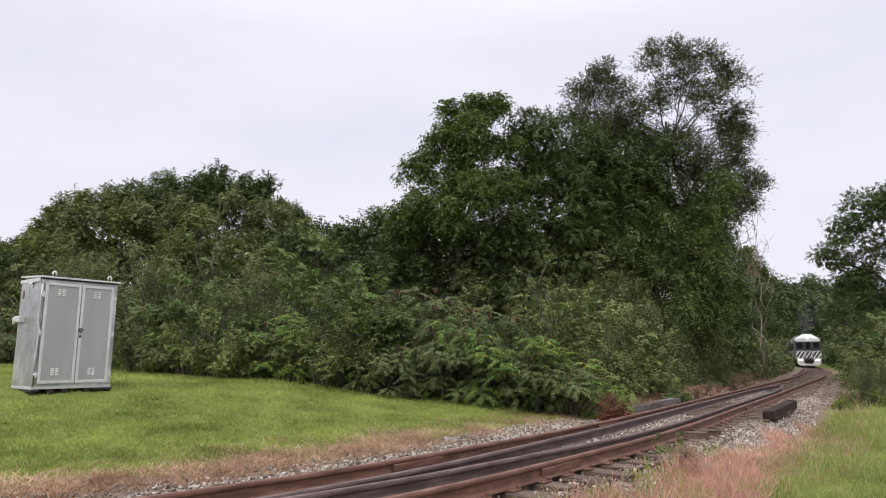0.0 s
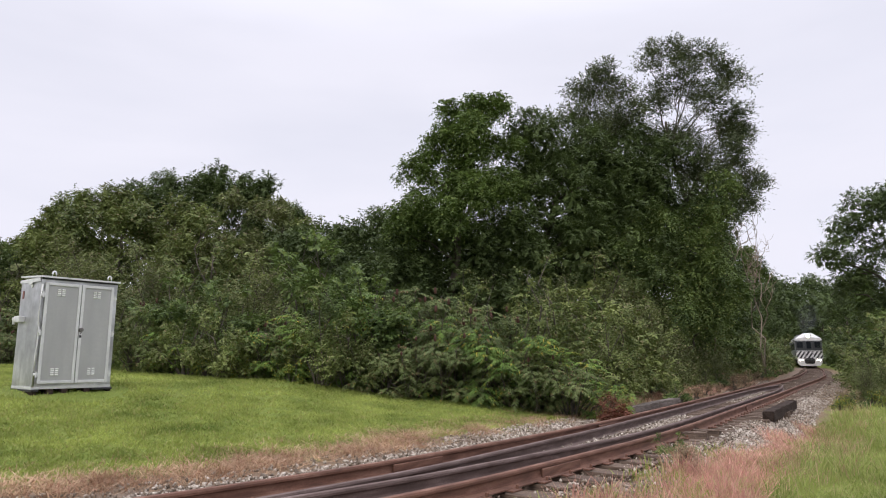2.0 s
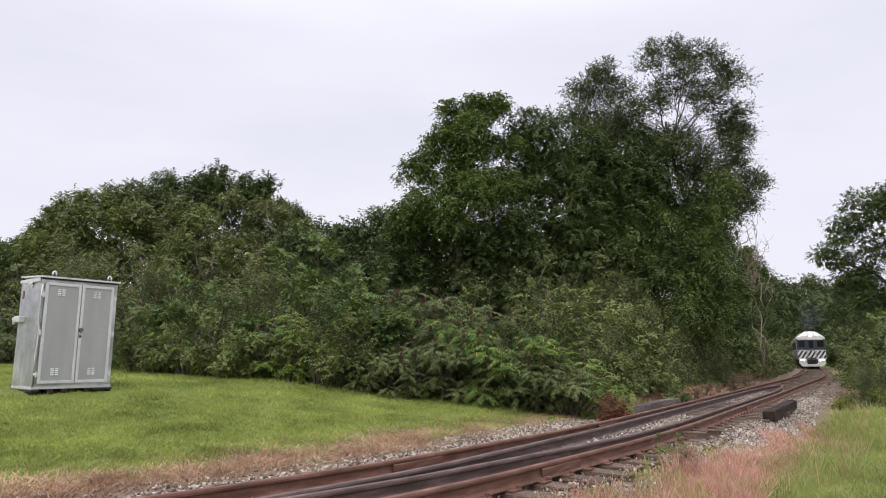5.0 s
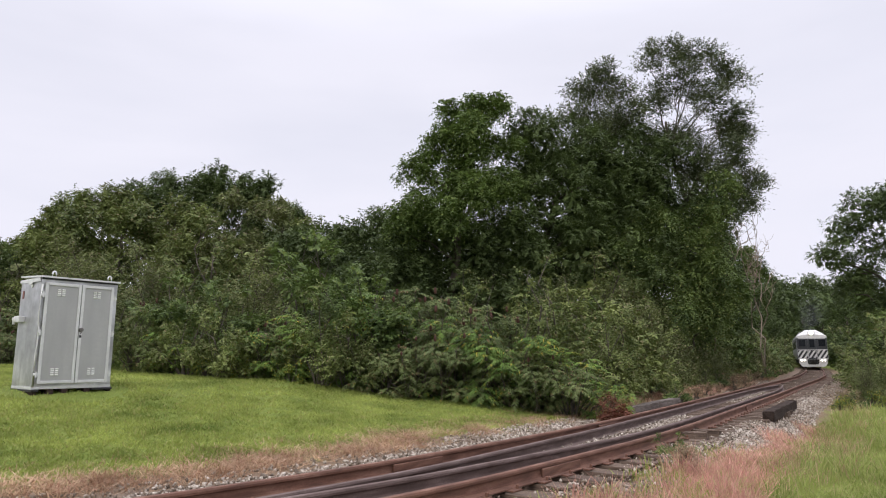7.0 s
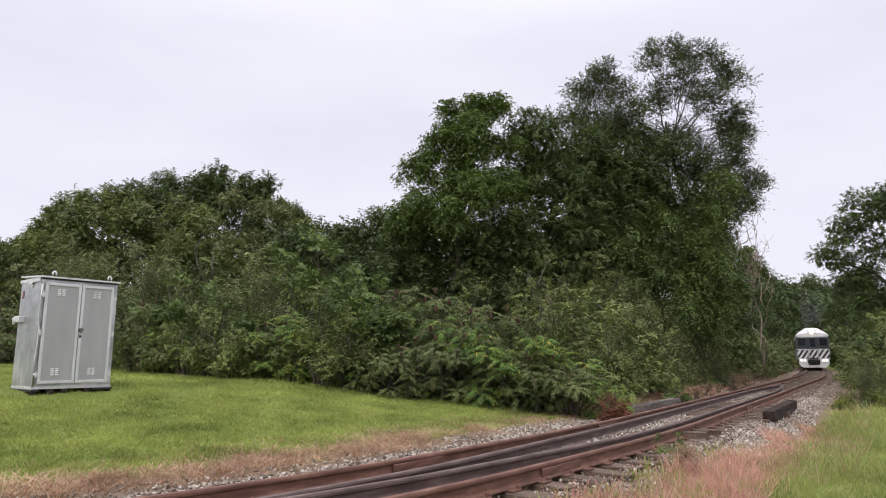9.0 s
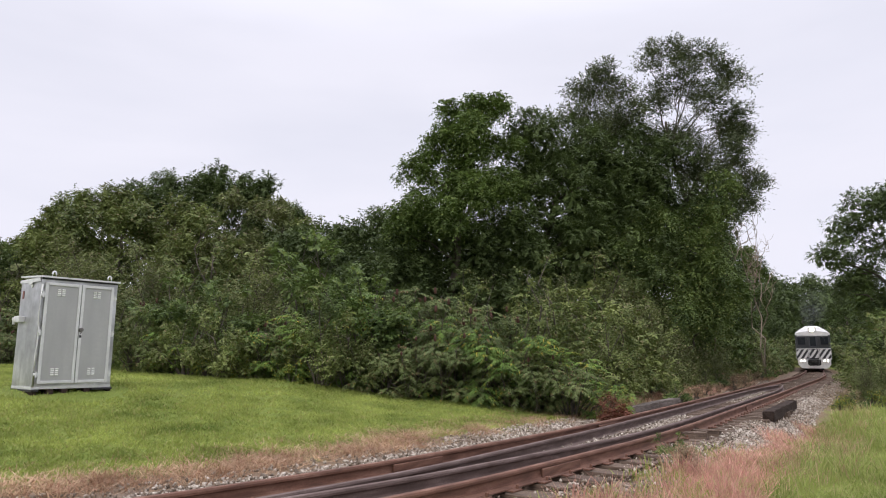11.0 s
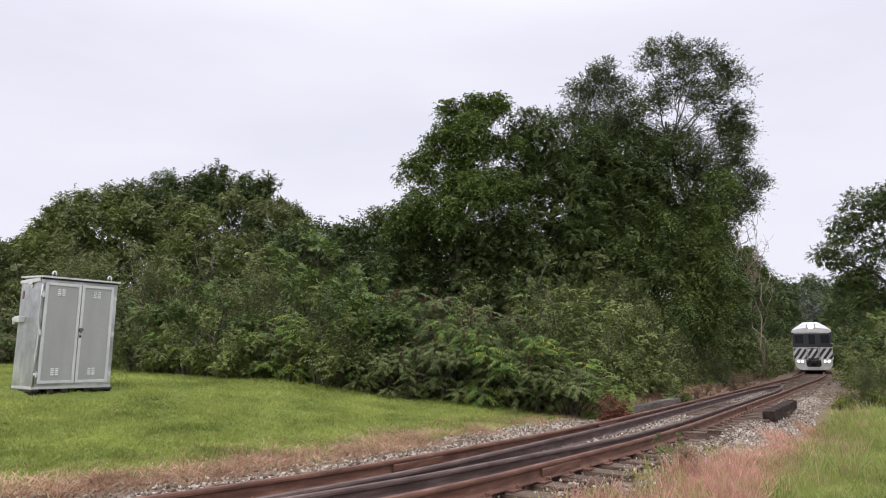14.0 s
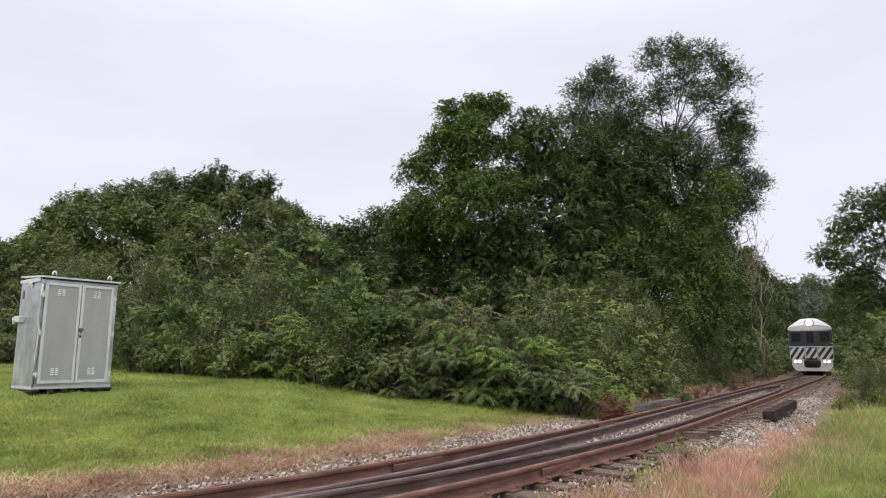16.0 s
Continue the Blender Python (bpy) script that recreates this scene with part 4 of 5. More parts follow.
while s < 105:
    p = on_line(np.array([s]), np.array([2.45 + rs.uniform(-0.15, 0.2)]))[0]
    place(rs.choice([WEEDS[0], WEEDS[1], WEEDS[0]]), p[0], p[1], rs.uniform(0, 360), rs.uniform(0.6, 1.0), used_models)
    s += rs.uniform(0.9, 1.6) + (s - 46) * 0.03
# goldenrod at the lawn's edge and on the verge
for a, y, size in ((-0.355, 16.7, 0.75), (-0.325, 16.5, 0.7), (-0.3, 16.4, 0.6), (-0.23, 16.0, 0.6), (0.592, 20.5, 0.5), (0.61, 20.2, 0.45), (0.64, 21.5, 0.7), (0.6, 21.4, 0.55), (0.66, 20.6, 0.6)):
    place(WEEDS[3], a * y, y, rs.uniform(0, 360), size, used_models)

# ---- trees ----
# the three big trees over the thicket
tree("vine_covered_tree", "tall tree thickly hung with bright green vines", 0.6, 28.0, 12.3,
     [(0.0, 0, 10.9, 0.95), (1.3, 0.2, 11.2, 1.0), (0.6, -0.6, 9.3, 1.45), (0.7, 0, 11.7, 0.45), (1.9, 0, 11.5, 0.6), (-0.7, -0.1, 9.9, 0.8), (-1.2, -0.2, 9.0, 0.7), (-1.9, -0.2, 8.4, 0.75), (-0.6, -0.5, 7.9, 1.2), (-0.9, -0.8, 6.4, 1.6), (1.2, -0.4, 7.2, 1.7),
      (2.2, 0.4, 9.5, 0.9), (-2.1, -0.4, 5.6, 1.3)],
     LEAF_VINE, 72000, 0.11, 0.078, 301, 0.24, reach=0.5, rise=0.5, droop=0.7, core=90)
# the dark leaf colour here paints the shaded recess below the vines
tree("understory_tree", "low tree with leaves darkened for the shade under the vine-covered tree", 0.5, 28.6, 6.2,
     [(-2.1, -0.6, 4.4, 1.4), (0.4, -0.8, 4.6, 1.8), (2.4, -0.6, 4.8, 1.6), (-0.4, -0.8, 2.6, 1.8), (2.2, -0.8, 2.6, 1.7), (-0.6, 0, 5.2, 1.4), (1.0, 0.2, 5.8, 1.5), (-1.6, 0.2, 3.4, 1.5)],
     LEAF_OAK, 36000, 0.12, 0.08, 308, 0.14, core=80)
tree("oak_tree", "dark dense broad-leaved tree behind the thicket", 5.1, 29.5, 11.5,
     [(-0.6, 0, 10.3, 1.7), (1.0, 0, 9.6, 1.9), (-1.5, 0.2, 10.9, 1.1), (-1.8, -0.3, 8.2, 1.5), (0.2, -0.8, 7.2, 2.2), (2.3, -0.4, 6.8, 1.9), (-1.6, -0.6, 5.4, 1.7),
      (0.9, -1.0, 4.7, 2.0), (3.0, -0.6, 4.4, 2.0), (-0.8, -0.7, 3.0, 1.7), (2.4, -0.2, 8.6, 1.5), (-0.6, 0.4, 8.8, 1.6)],
     LEAF_OAK, 100000, 0.11, 0.07, 302, 0.26, core=90)
tree("oak_tree", "dark dense broad-leaved tree under the tall tree", 8.5, 30.2, 11.0,
     [(-2.2, 0, 8.6, 1.7), (0, 0, 9.6, 1.8), (1.7, 0, 8.4, 1.7), (-1, -0.4, 6.8, 1.9), (1.1, -0.4, 6.4, 1.9), (2.3, 0.2, 10.6, 1.2), (-2.6, 0, 6.2, 1.5), (0.3, 0.2, 11.3, 1.1)],
     LEAF_OAK, 56000, 0.11, 0.072, 307, 0.2, core=90)
tree("tall_tree", "tall airy tree with sky showing between its branches", 11.35, 31.5, 17.8,
     [(-0.6, 0, 16.3, 0.9), (0.8, 0.2, 16.7, 0.85), (2.1, 0, 16.1, 1.0), (3.3, 0.2, 15.2, 0.95), (0.5, -0.2, 15.0, 1.1), (-0.5, 0.3, 13.9, 1.0), (1.8, -0.3, 13.8, 1.1),
      (3.5, 0.3, 13.2, 1.0), (3.6, 0, 11.9, 0.9), (-1.7, 0, 10.2, 1.2), (-1.5, 0, 8.4, 1.4), (-1.1, 0.2, 12.0, 1.0), (0.5, -0.2, 10.2, 1.1), (4.0, 0.1, 9.9, 0.8), (0.6, 0, 11.6, 1.2), (2.6, -0.4, 11.0, 1.2), (3.0, 0.2, 10.6, 0.9), (1.4, -0.4, 9.6, 1.3), (2.4, -0.3, 9.2, 1.0), (2.1, 0, 8.3, 0.9),
      (1.4, -0.6, 7.4, 1.2), (0.2, -0.4, 8.0, 1.4), (1.1, -0.6, 5.6, 1.2), (3.5, -0.2, 8.9, 0.9), (2.9, -0.3, 8.3, 1.0), (2.9, 0, 12.5, 0.7)],
     LEAF_AIRY, 98000, 0.115, 0.062, 303, 0.2, None, 4, 12, 0.32, 0.55, reach=0.75, rise=0.75, droop=0.45, core=0)
tree("slender_tree", "slender tree with thin foliage and bare inner limbs", 7.95, 30.8, 15.6,
     [(-0.1, 0, 14.7, 0.85), (-1.0, 0.2, 13.7, 0.9), (0.7, 0, 13.8, 0.9), (-1.4, -0.2, 12.2, 1.1), (0.3, -0.2, 12.0, 1.2), (1.4, 0, 12.4, 0.9), (-0.9, 0, 10.8, 1.2), (-0.5, -0.4, 9.4, 1.3), (1.0, -0.4, 9.2, 1.2),
      (0.4, -0.5, 7.2, 1.5), (-0.8, -0.6, 6.4, 1.4)],
     LEAF_AIRY, 56000, 0.115, 0.062, 304, 0.15, None, 4, 12, 0.32, 0.55, reach=0.75, rise=0.75, droop=0.45, core=0)
tree("vine_covered_tree", "leaning tree draped with hanging vines beside the track", 10.15, 29.4, 9.0,
     [(-0.6, 0, 6.8, 1.5), (1.0, -0.2, 6.8, 1.2), (-1.4, -0.4, 4.8, 1.6), (0.9, -0.6, 4.6, 1.7), (1.7, -0.2, 5.2, 1.0), (-2.4, -0.6, 6.0, 1.4), (-2.6, -0.8, 3.4, 1.5), (-0.2, -0.9, 2.6, 1.6), (1.5, -0.4, 2.6, 1.3), (1.9, -0.6, 3.6, 1.0),
      (2.6, -0.4, 9.0, 0.9), (2.0, -0.4, 7.8, 1.0), (1.9, -0.4, 6.6, 0.9)],
     LEAF_VINE_LIT, 66000, 0.108, 0.075, 305, 0.18, reach=0.6, rise=0.1, droop=0.9, core=80)
# the wooded rise at the far side of the lawn
rt = np.random.default_rng(77)
# bearing, distance, height of the top above the rails, width of the crown, kind
WOOD = [(-0.672, 29, 6.3, 2.6, 0), (-0.63, 30, 7.4, 3.2, 1), (-0.6, 30, 8.5, 3.2, 1), (-0.56, 30, 9.0, 3.8, 1), (-0.52, 31, 9.6, 4.2, 1), (-0.475, 33, 10.4, 4.4, 0), (-0.43, 34, 11.1, 4.6, 0), (-0.385, 34, 11.4, 4.8, 0),
        (-0.357, 33, 11.2, 4.0, 0), (-0.3, 33, 10.7, 3.6, 0), (-0.272, 33, 10.6, 3.4, 0), (-0.235, 32, 8.9, 3.4, 0), (-0.33, 29, 8.8, 3.2, 2), (-0.255, 28.5, 8.3, 3.2, 2), (-0.21, 31, 7.9, 3.2, 1),
        (-0.155, 31, 7.9, 4.2, 0), (-0.115, 31, 8.3, 4.2, 0), (-0.075, 30, 8.2, 4.2, 0), (-0.42, 28, 8.3, 4.2, 1), (-0.5, 27, 7.8, 4.2, 1), (-0.2, 27, 6.6, 4.0, 0), (-0.09, 26.5, 6.0, 4.0, 0), (-0.58, 26, 6.6, 3.6, 1), (-0.37, 26, 7.2, 3.4, 1)]
for a, y, top, wide, kind in WOOD:
    tall = top - ground_z(a * y, y)
    leaf = (LEAF_OAK, LEAF_SHRUB, LEAF_OLIVE)[kind]
    label = ("dark green tree on the wooded rise", "tree overgrown with vines on the wooded rise", "greyish small-leaved tree on the wooded rise")[kind]
    tree("woodland_tree", label, a * y, y, tall, envelope_blobs(tall, wide, 13, rt, 0.12), leaf, 16000, 0.125, 0.088, int(rt.integers(1e6)), 0.14, group="trees on the rise", reach=0.5)
# trees along the track towards the bend
LANE = [(0.4, 36, 8.8, 4.4, 1), (0.395, 41, 9.0, 4.0, 1), (0.415, 46, 9.8, 4.6, 0), (0.448, 53, 11.0, 4.6, 1), (0.462, 62, 11.8, 5.0, 0), (0.474, 74, 12.6, 5.5, 0), (0.482, 90, 14.2, 6, 0), (0.497, 106, 15.6, 7, 0),
        (0.405, 44, 9.6, 5, 0), (0.36, 36, 9.0, 5, 0), (0.24, 38, 9.5, 6, 0), (0.1, 37, 8.5, 6, 0), (0.02, 35, 7.6, 5, 0), (0.06, 34, 6.6, 5, 0), (0.17, 36, 8, 6, 0), (-0.05, 34, 6.6, 5, 0), (-0.17, 34, 5.4, 5, 0), (-0.26, 35, 4.4, 4.5, 0)]
for a, y, tall, wide, kind in LANE:
    leaf = (LEAF_OAK, LEAF_VINE)[kind]
    label = ("dark green tree beside the railway", "tree hung with vines beside the railway")[kind]
    tree("lineside_tree", label, a * y, y, tall, envelope_blobs(tall, wide, 13, rt, 0.24), leaf, 14000, 0.17, 0.11, int(rt.integers(1e6)), 0.17, group="trees along the track")
# across the track, and past the bend
tree("verge_tree", "large dark tree leaning over the verge across the track", 31.7, 46, 13,
     [(-4.2, 0, 8.4, 1.4), (-3.2, 0, 10.2, 1.6), (-1.5, 0, 11.8, 1.8), (0.5, 0, 12.3, 1.9), (-2.4, -0.4, 7.4, 1.9), (0, -0.5, 9.4, 2.4), (2.5, 0, 11, 2.2),
      (1.8, -0.6, 7.6, 2.3), (-3.0, 0.3, 6.5, 1.2), (4.5, 0, 9.5, 2.2), (-0.4, -0.8, 5.6, 2.0), (2.5, -0.8, 4.8, 2.2), (4.5, -0.4, 6, 2.2), (1.2, -0.8, 3.0, 2.0)],
     LEAF_OAK, 72000, 0.15, 0.1, 306, 0.28, group="trees across the track")
for a, y, tall, wide, low, n in ((0.73, 44, 14.0, 8.0, 0.15, 20000), (0.65, 60, 10.0, 5.5, 0.12, 12000), (0.632, 80, 11.0, 7, 0.1, 11000), (0.668, 52, 7.6, 5.0, 0.1, 9000), (0.645, 70, 9.5, 6, 0.1, 8000), (0.62, 100, 12, 7, 0.1, 6000)):
    tree("verge_tree", "large dark tree across the track", a * y, y, tall, envelope_blobs(tall, wide, 17, rt, low), LEAF_VINE if tall == 7.6 else LEAF_OAK, n * 2, 0.17, 0.11, int(rt.integers(1e6)), 0.24, group="trees across the track")
for a, y, tall, wide in ((0.42, 140, 17, 11), (0.45, 150, 18, 11), (0.48, 156, 18.5, 12), (0.51, 160, 20.5, 12), (0.535, 152, 19.5, 12), (0.56, 158, 21, 12), (0.585, 150, 19, 12), (0.61, 145, 19, 12), (0.64, 140, 18, 12), (0.505, 128, 16.5, 9), (0.478, 112, 15.5, 8), (0.6, 118, 13, 9), (0.615, 104, 12, 9), (0.5, 178, 21, 15), (0.53, 182, 24, 15), (0.56, 180, 24, 15), (0.59, 178, 22, 15), (0.47, 176, 21, 15), (0.569, 165, 16, 14), (0.574, 138, 14, 9), (0.545, 140, 13, 9), (0.55, 168, 12, 14), (0.52, 168, 12, 14), (0.58, 166, 12, 14)):
    tree("distant_tree", "distant dark green tree beyond the bend", a * y, y, tall, envelope_blobs(tall, wide, 14, rt, 0.06), LEAF_OAK, 6000, 0.5, 0.34, int(rt.integers(1e6)), 0.25, reach=1.0, group="trees beyond the bend")


def dead_tree(x, y, tall, lean, seed, label):
    """A bare tree of bleached branches."""
    r = np.random.default_rng(seed)
    ob = thing("dead_tree", label, "dead tree", pose(x, y, ground_z(x, y) - 0.05))
    bm = bmesh.new()
    stem = limb(bm, (0, 0, 0), (lean, 0, tall), 0.05, 0.016, r, 0.25, 8, 7)
    part("trunk", bm, DEAD_WOOD, ob, smooth=True)
    for k in range(4, 9):
        bm = bmesh.new()
        d = unit(np.array([r.normal(0.1, 0.4), r.normal(0, 0.4), r.uniform(0.7, 1.5)]))
        tip = np.array(stem[k]) + d * tall * r.uniform(0.18, 0.3)
        pts = limb(bm, stem[k], tip, 0.026, 0.009, r, 0.25, 5, 5)
        for _ in range(4):
            q = unit(d + r.normal(0, 0.55, 3))
            limb(bm, pts[r.integers(2, 5)], np.array(tip) + q * tall * 0.08, 0.014, 0.006, r, 0.3, 4, 4)
        part("branch", bm, DEAD_WOOD, ob)


dead_tree(0.487 * 40.5, 40.5, 8.6, -0.45, 401, "bare bleached dead tree beside the track")
dead_tree(0.482 * 41, 41, 8.2, -0.8, 402, "bare bleached dead tree beside the track")
dead_tree(0.478 * 41.5, 41.5, 7.4, 0.5, 404, "thin bare dead tree beside the track")
dead_tree(0.4 * 33, 33, 9.2, 1.8, 403, "leaning dead tree with bare grey branches")

# ---- grass ----


def blades(name, x, y, z, tall, wide, r, material, label, lean=0.35):
    n = len(x)
    a = r.uniform(0, math.tau, n)
    h = tall * r.uniform(0.5, 1.25, n)
    w = wide * r.uniform(0.7, 1.3, n)
    base = np.stack([x, y, z], 1)
    side = np.stack([np.cos(a), np.sin(a), 0 * a], 1) * w[:, None] * 0.5
    tip = base + np.stack([r.normal(0, lean, n) * h, r.normal(0, lean, n) * h, h], 1)
    me = fast_mesh(name, np.stack([base - side, base + side, tip], 1), 3)
    tagged(part(name, me, material), label, "grass", kind="stuff")


rg = np.random.default_rng(9)
# lawn, thicker towards the camera
n = 430000
y = 5.5 + 14.5 * rg.uniform(0, 1, n) ** 1.1
a = rg.uniform(-0.75, 0.33, n)
x = a * y
s_, d_ = along(x, y)
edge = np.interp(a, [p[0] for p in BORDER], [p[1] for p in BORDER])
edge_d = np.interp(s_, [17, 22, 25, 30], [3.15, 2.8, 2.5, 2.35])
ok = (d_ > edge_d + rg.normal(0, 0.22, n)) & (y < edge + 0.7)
ok &= ~((np.hypot(x - CAB[0] - 0.07, y - CAB[1] - 0.8) < 1.12) & (rg.uniform(0, 1, n) < 0.85))
x, y = x[ok], y[ok]
# the mower leaves it uneven: thick and thin patches of a hand's width, and larger ones
rough = np.array([0.45 * noise.noise((px * 3.1, py * 3.1, 0)) + 0.9 * noise.noise((px * 10, py * 10, 4)) + 0.5 * noise.noise((px * 0.8, py * 0.8, 9)) for px, py in zip(x, y)])
keep = rg.uniform(-1.0, 0.35, len(x)) < rough
x, y, rough = x[keep], y[keep], rough[keep]
blades("lawn_grass", x, y, height(x, y) - 0.005, 0.046 * np.clip(1 + 0.8 * rough, 0.4, 1.9), 0.018, rg, GRASS, "short mown green lawn grass", 0.65)


def tufts(name, x, y, tall, each, spread, wide, r, material, label, lean=0.45):
    """Grass in clumps: each clump's blades fan out from one root, and differ in height from clump to clump."""
    n = len(x)
    h = np.repeat(tall * r.uniform(0.35, 1.2, n), each) * r.uniform(0.5, 1.1, n * each)
    cx, cy = np.repeat(x, each), np.repeat(y, each)
    off = r.normal(0, spread, (n * each, 2))
    bx, by = cx + off[:, 0], cy + off[:, 1]
    base = np.stack([bx, by, height(bx, by) - 0.01], 1)
    out = off / spread * lean * 0.6 + r.normal(0, lean * 0.5, off.shape)
    a = r.uniform(0, math.tau, n * each)
    side = np.stack([np.cos(a), np.sin(a), 0 * a], 1) * (wide * r.uniform(0.6, 1.3, n * each))[:, None] * 0.5
    knee = base + np.stack([out[:, 0] * h * 0.4, out[:, 1] * h * 0.4, h * 0.6], 1)
    tip = base + np.stack([out[:, 0] * h, out[:, 1] * h, h * 0.95], 1)
    quad = np.stack([base - side, base + side, knee + side * 0.8, knee - side * 0.8, knee - side * 0.8, knee + side * 0.8, tip + side * 0.1, tip - side * 0.1], 1)
    tagged(part(name, fast_mesh(name, quad, 4), material), label, "grass", kind="stuff")


def verge(n, a0, a1, y0, y1, keep):
    y = rg.uniform(y0, y1, n)
    x = rg.uniform(a0, a1, n) * y
    d = along(x, y)[1]
    ok = keep(d, x, y)
    return x[ok], y[ok]


# straw along the edge of the ballast: standing tufts over flattened litter
x, y, s_, d_ = scatter_band(700, 14, 33, 2.15, 2.8, rg, 1.2)
ok = np.sin(x * 3.1 + y) + np.sin(y * 4.3 - x * 1.7) + rg.normal(0, 0.6, len(x)) > -0.7
x, y = x[ok], y[ok]
tufts("straw_grass", x, y, 0.13, 17, 0.08, 0.01, rg, DRY_GRASS, "dead straw-coloured grass along the ballast", 1.2)
x, y, s_, d_ = scatter_band(650, 14, 24, 2.25, 3.0, rg, 1.0)
ok = np.sin(x * 2.7 + y) + np.sin(y * 3.9 - x * 1.3) + rg.normal(0, 0.5, len(x)) > -0.5
x, y = x[ok], y[ok]
tufts("straw_grass", x, y, 0.12, 15, 0.11, 0.011, rg, DRY_GRASS, "flattened straw litter between lawn and ballast", 2.2)
x, y, s_, d_ = scatter_band(420, 14, 30, 2.6, 3.5, rg, 1.2)
tufts("straw_grass", x, y, 0.09, 12, 0.08, 0.009, rg, DRY_GRASS, "straw-coloured grass in the lawn's edge", 0.9)
x, y, s_, d_ = scatter_band(420, 30, 62, 2.0, 3.6, rg, 1.2)
tufts("straw_grass", x, y, 0.3, 14, 0.1, 0.014, rg, DRY_GRASS, "dead straw-coloured grass beside the track", 0.8)
x, y, s_, d_ = scatter_band(500, 37, 52, 1.9, 3.2, rg, 1.0)
tufts("straw_grass", x, y, 0.25, 13, 0.12, 0.014, rg, PINK_GRASS, "reddish dry grass heap beside the track", 1.2)
# the near verge: pinkish seed grass by the track, green behind it
x, y = verge(2300, 0.02, 0.5, 4.6, 9.6, lambda d, x, y: (d < -1.75 - 0.2 * np.sin(x * 3 + y)) & (d > -2.85 + 0.25 * np.sin(x * 2)) & (np.sin(x * 4.1 + 1) + np.sin(y * 5.3 + x * 2) + rg.normal(0, 0.6, len(x)) > -0.6))
tufts("seed_grass", x, y, 0.33, 12, 0.055, 0.008, rg, PINK_GRASS, "pinkish tan dry seed grass beside the track", 0.5)
x, y = verge(160, 0.1, 0.5, 5.2, 10.5, lambda d, x, y: (d < -1.2) & (d > -1.9))
tufts("seed_grass", x, y, 0.25, 10, 0.04, 0.007, rg, PINK_GRASS, "pinkish dry grass between the ties", 0.5)
x, y = verge(3000, 0.36, 0.56, 8.6, 16.5, lambda d, x, y: (d < -1.9 - 0.16 * np.sin(y * 1.7 + 0.6)) & (d > -2.55 + 0.15 * np.sin(x * 3)))
tufts("seed_grass", x, y, 0.22, 12, 0.08, 0.009, rg, PINK_GRASS, "matted reddish dry grass on the ballast slope", 1.0)
x, y = verge(150000, 0.3, 0.75, 5.2, 24.0, lambda d, x, y: d < np.interp(y, [8, 10, 17, 19], [-2.7, -2.35, -2.35, -2.7]) + 0.15 * np.sin(x * 2.3 + y))
blades("verge_grass", x, y, height(x, y) - 0.01, 0.09, 0.013, rg, TALL_GRASS, "light green rough verge grass", 0.7)
x, y = verge(2000, 0.34, 0.7, 7.0, 20.0, lambda d, x, y: (d < np.interp(y, [8, 10, 17, 19], [-2.7, -2.35, -2.35, -2.7]) - 0.12 * np.sin(y * 1.9)) & (d > -3.6 + 0.4 * np.sin(x * 3)) & (rg.uniform(0, 1, len(x)) < np.interp(y, [7, 10, 20], [0.5, 0.8, 1.0])))
tufts("tall_grass", x, y, 0.32, 14, 0.06, 0.011, rg, TALL_GRASS, "tall green grass beside the ballast", 0.5)
x, y = verge(300, 0.4, 0.66, 8.0, 19.0, lambda d, x, y: (d < -2.6) & (d > -3.4))
tufts("seed_grass", x, y, 0.45, 9, 0.06, 0.007, rg, DRY_GRASS, "tan seed stalks in the tall green grass", 0.45)
x, y = verge(600, 0.02, 0.6, 5.2, 11.0, lambda d, x, y: (d < -1.3) & (d > -2.6))
tufts("weed_grass", x, y, 0.2, 12, 0.05, 0.012, rg, GRASS, "small green weeds in the dry grass", 0.6)

# ---- railcar ----


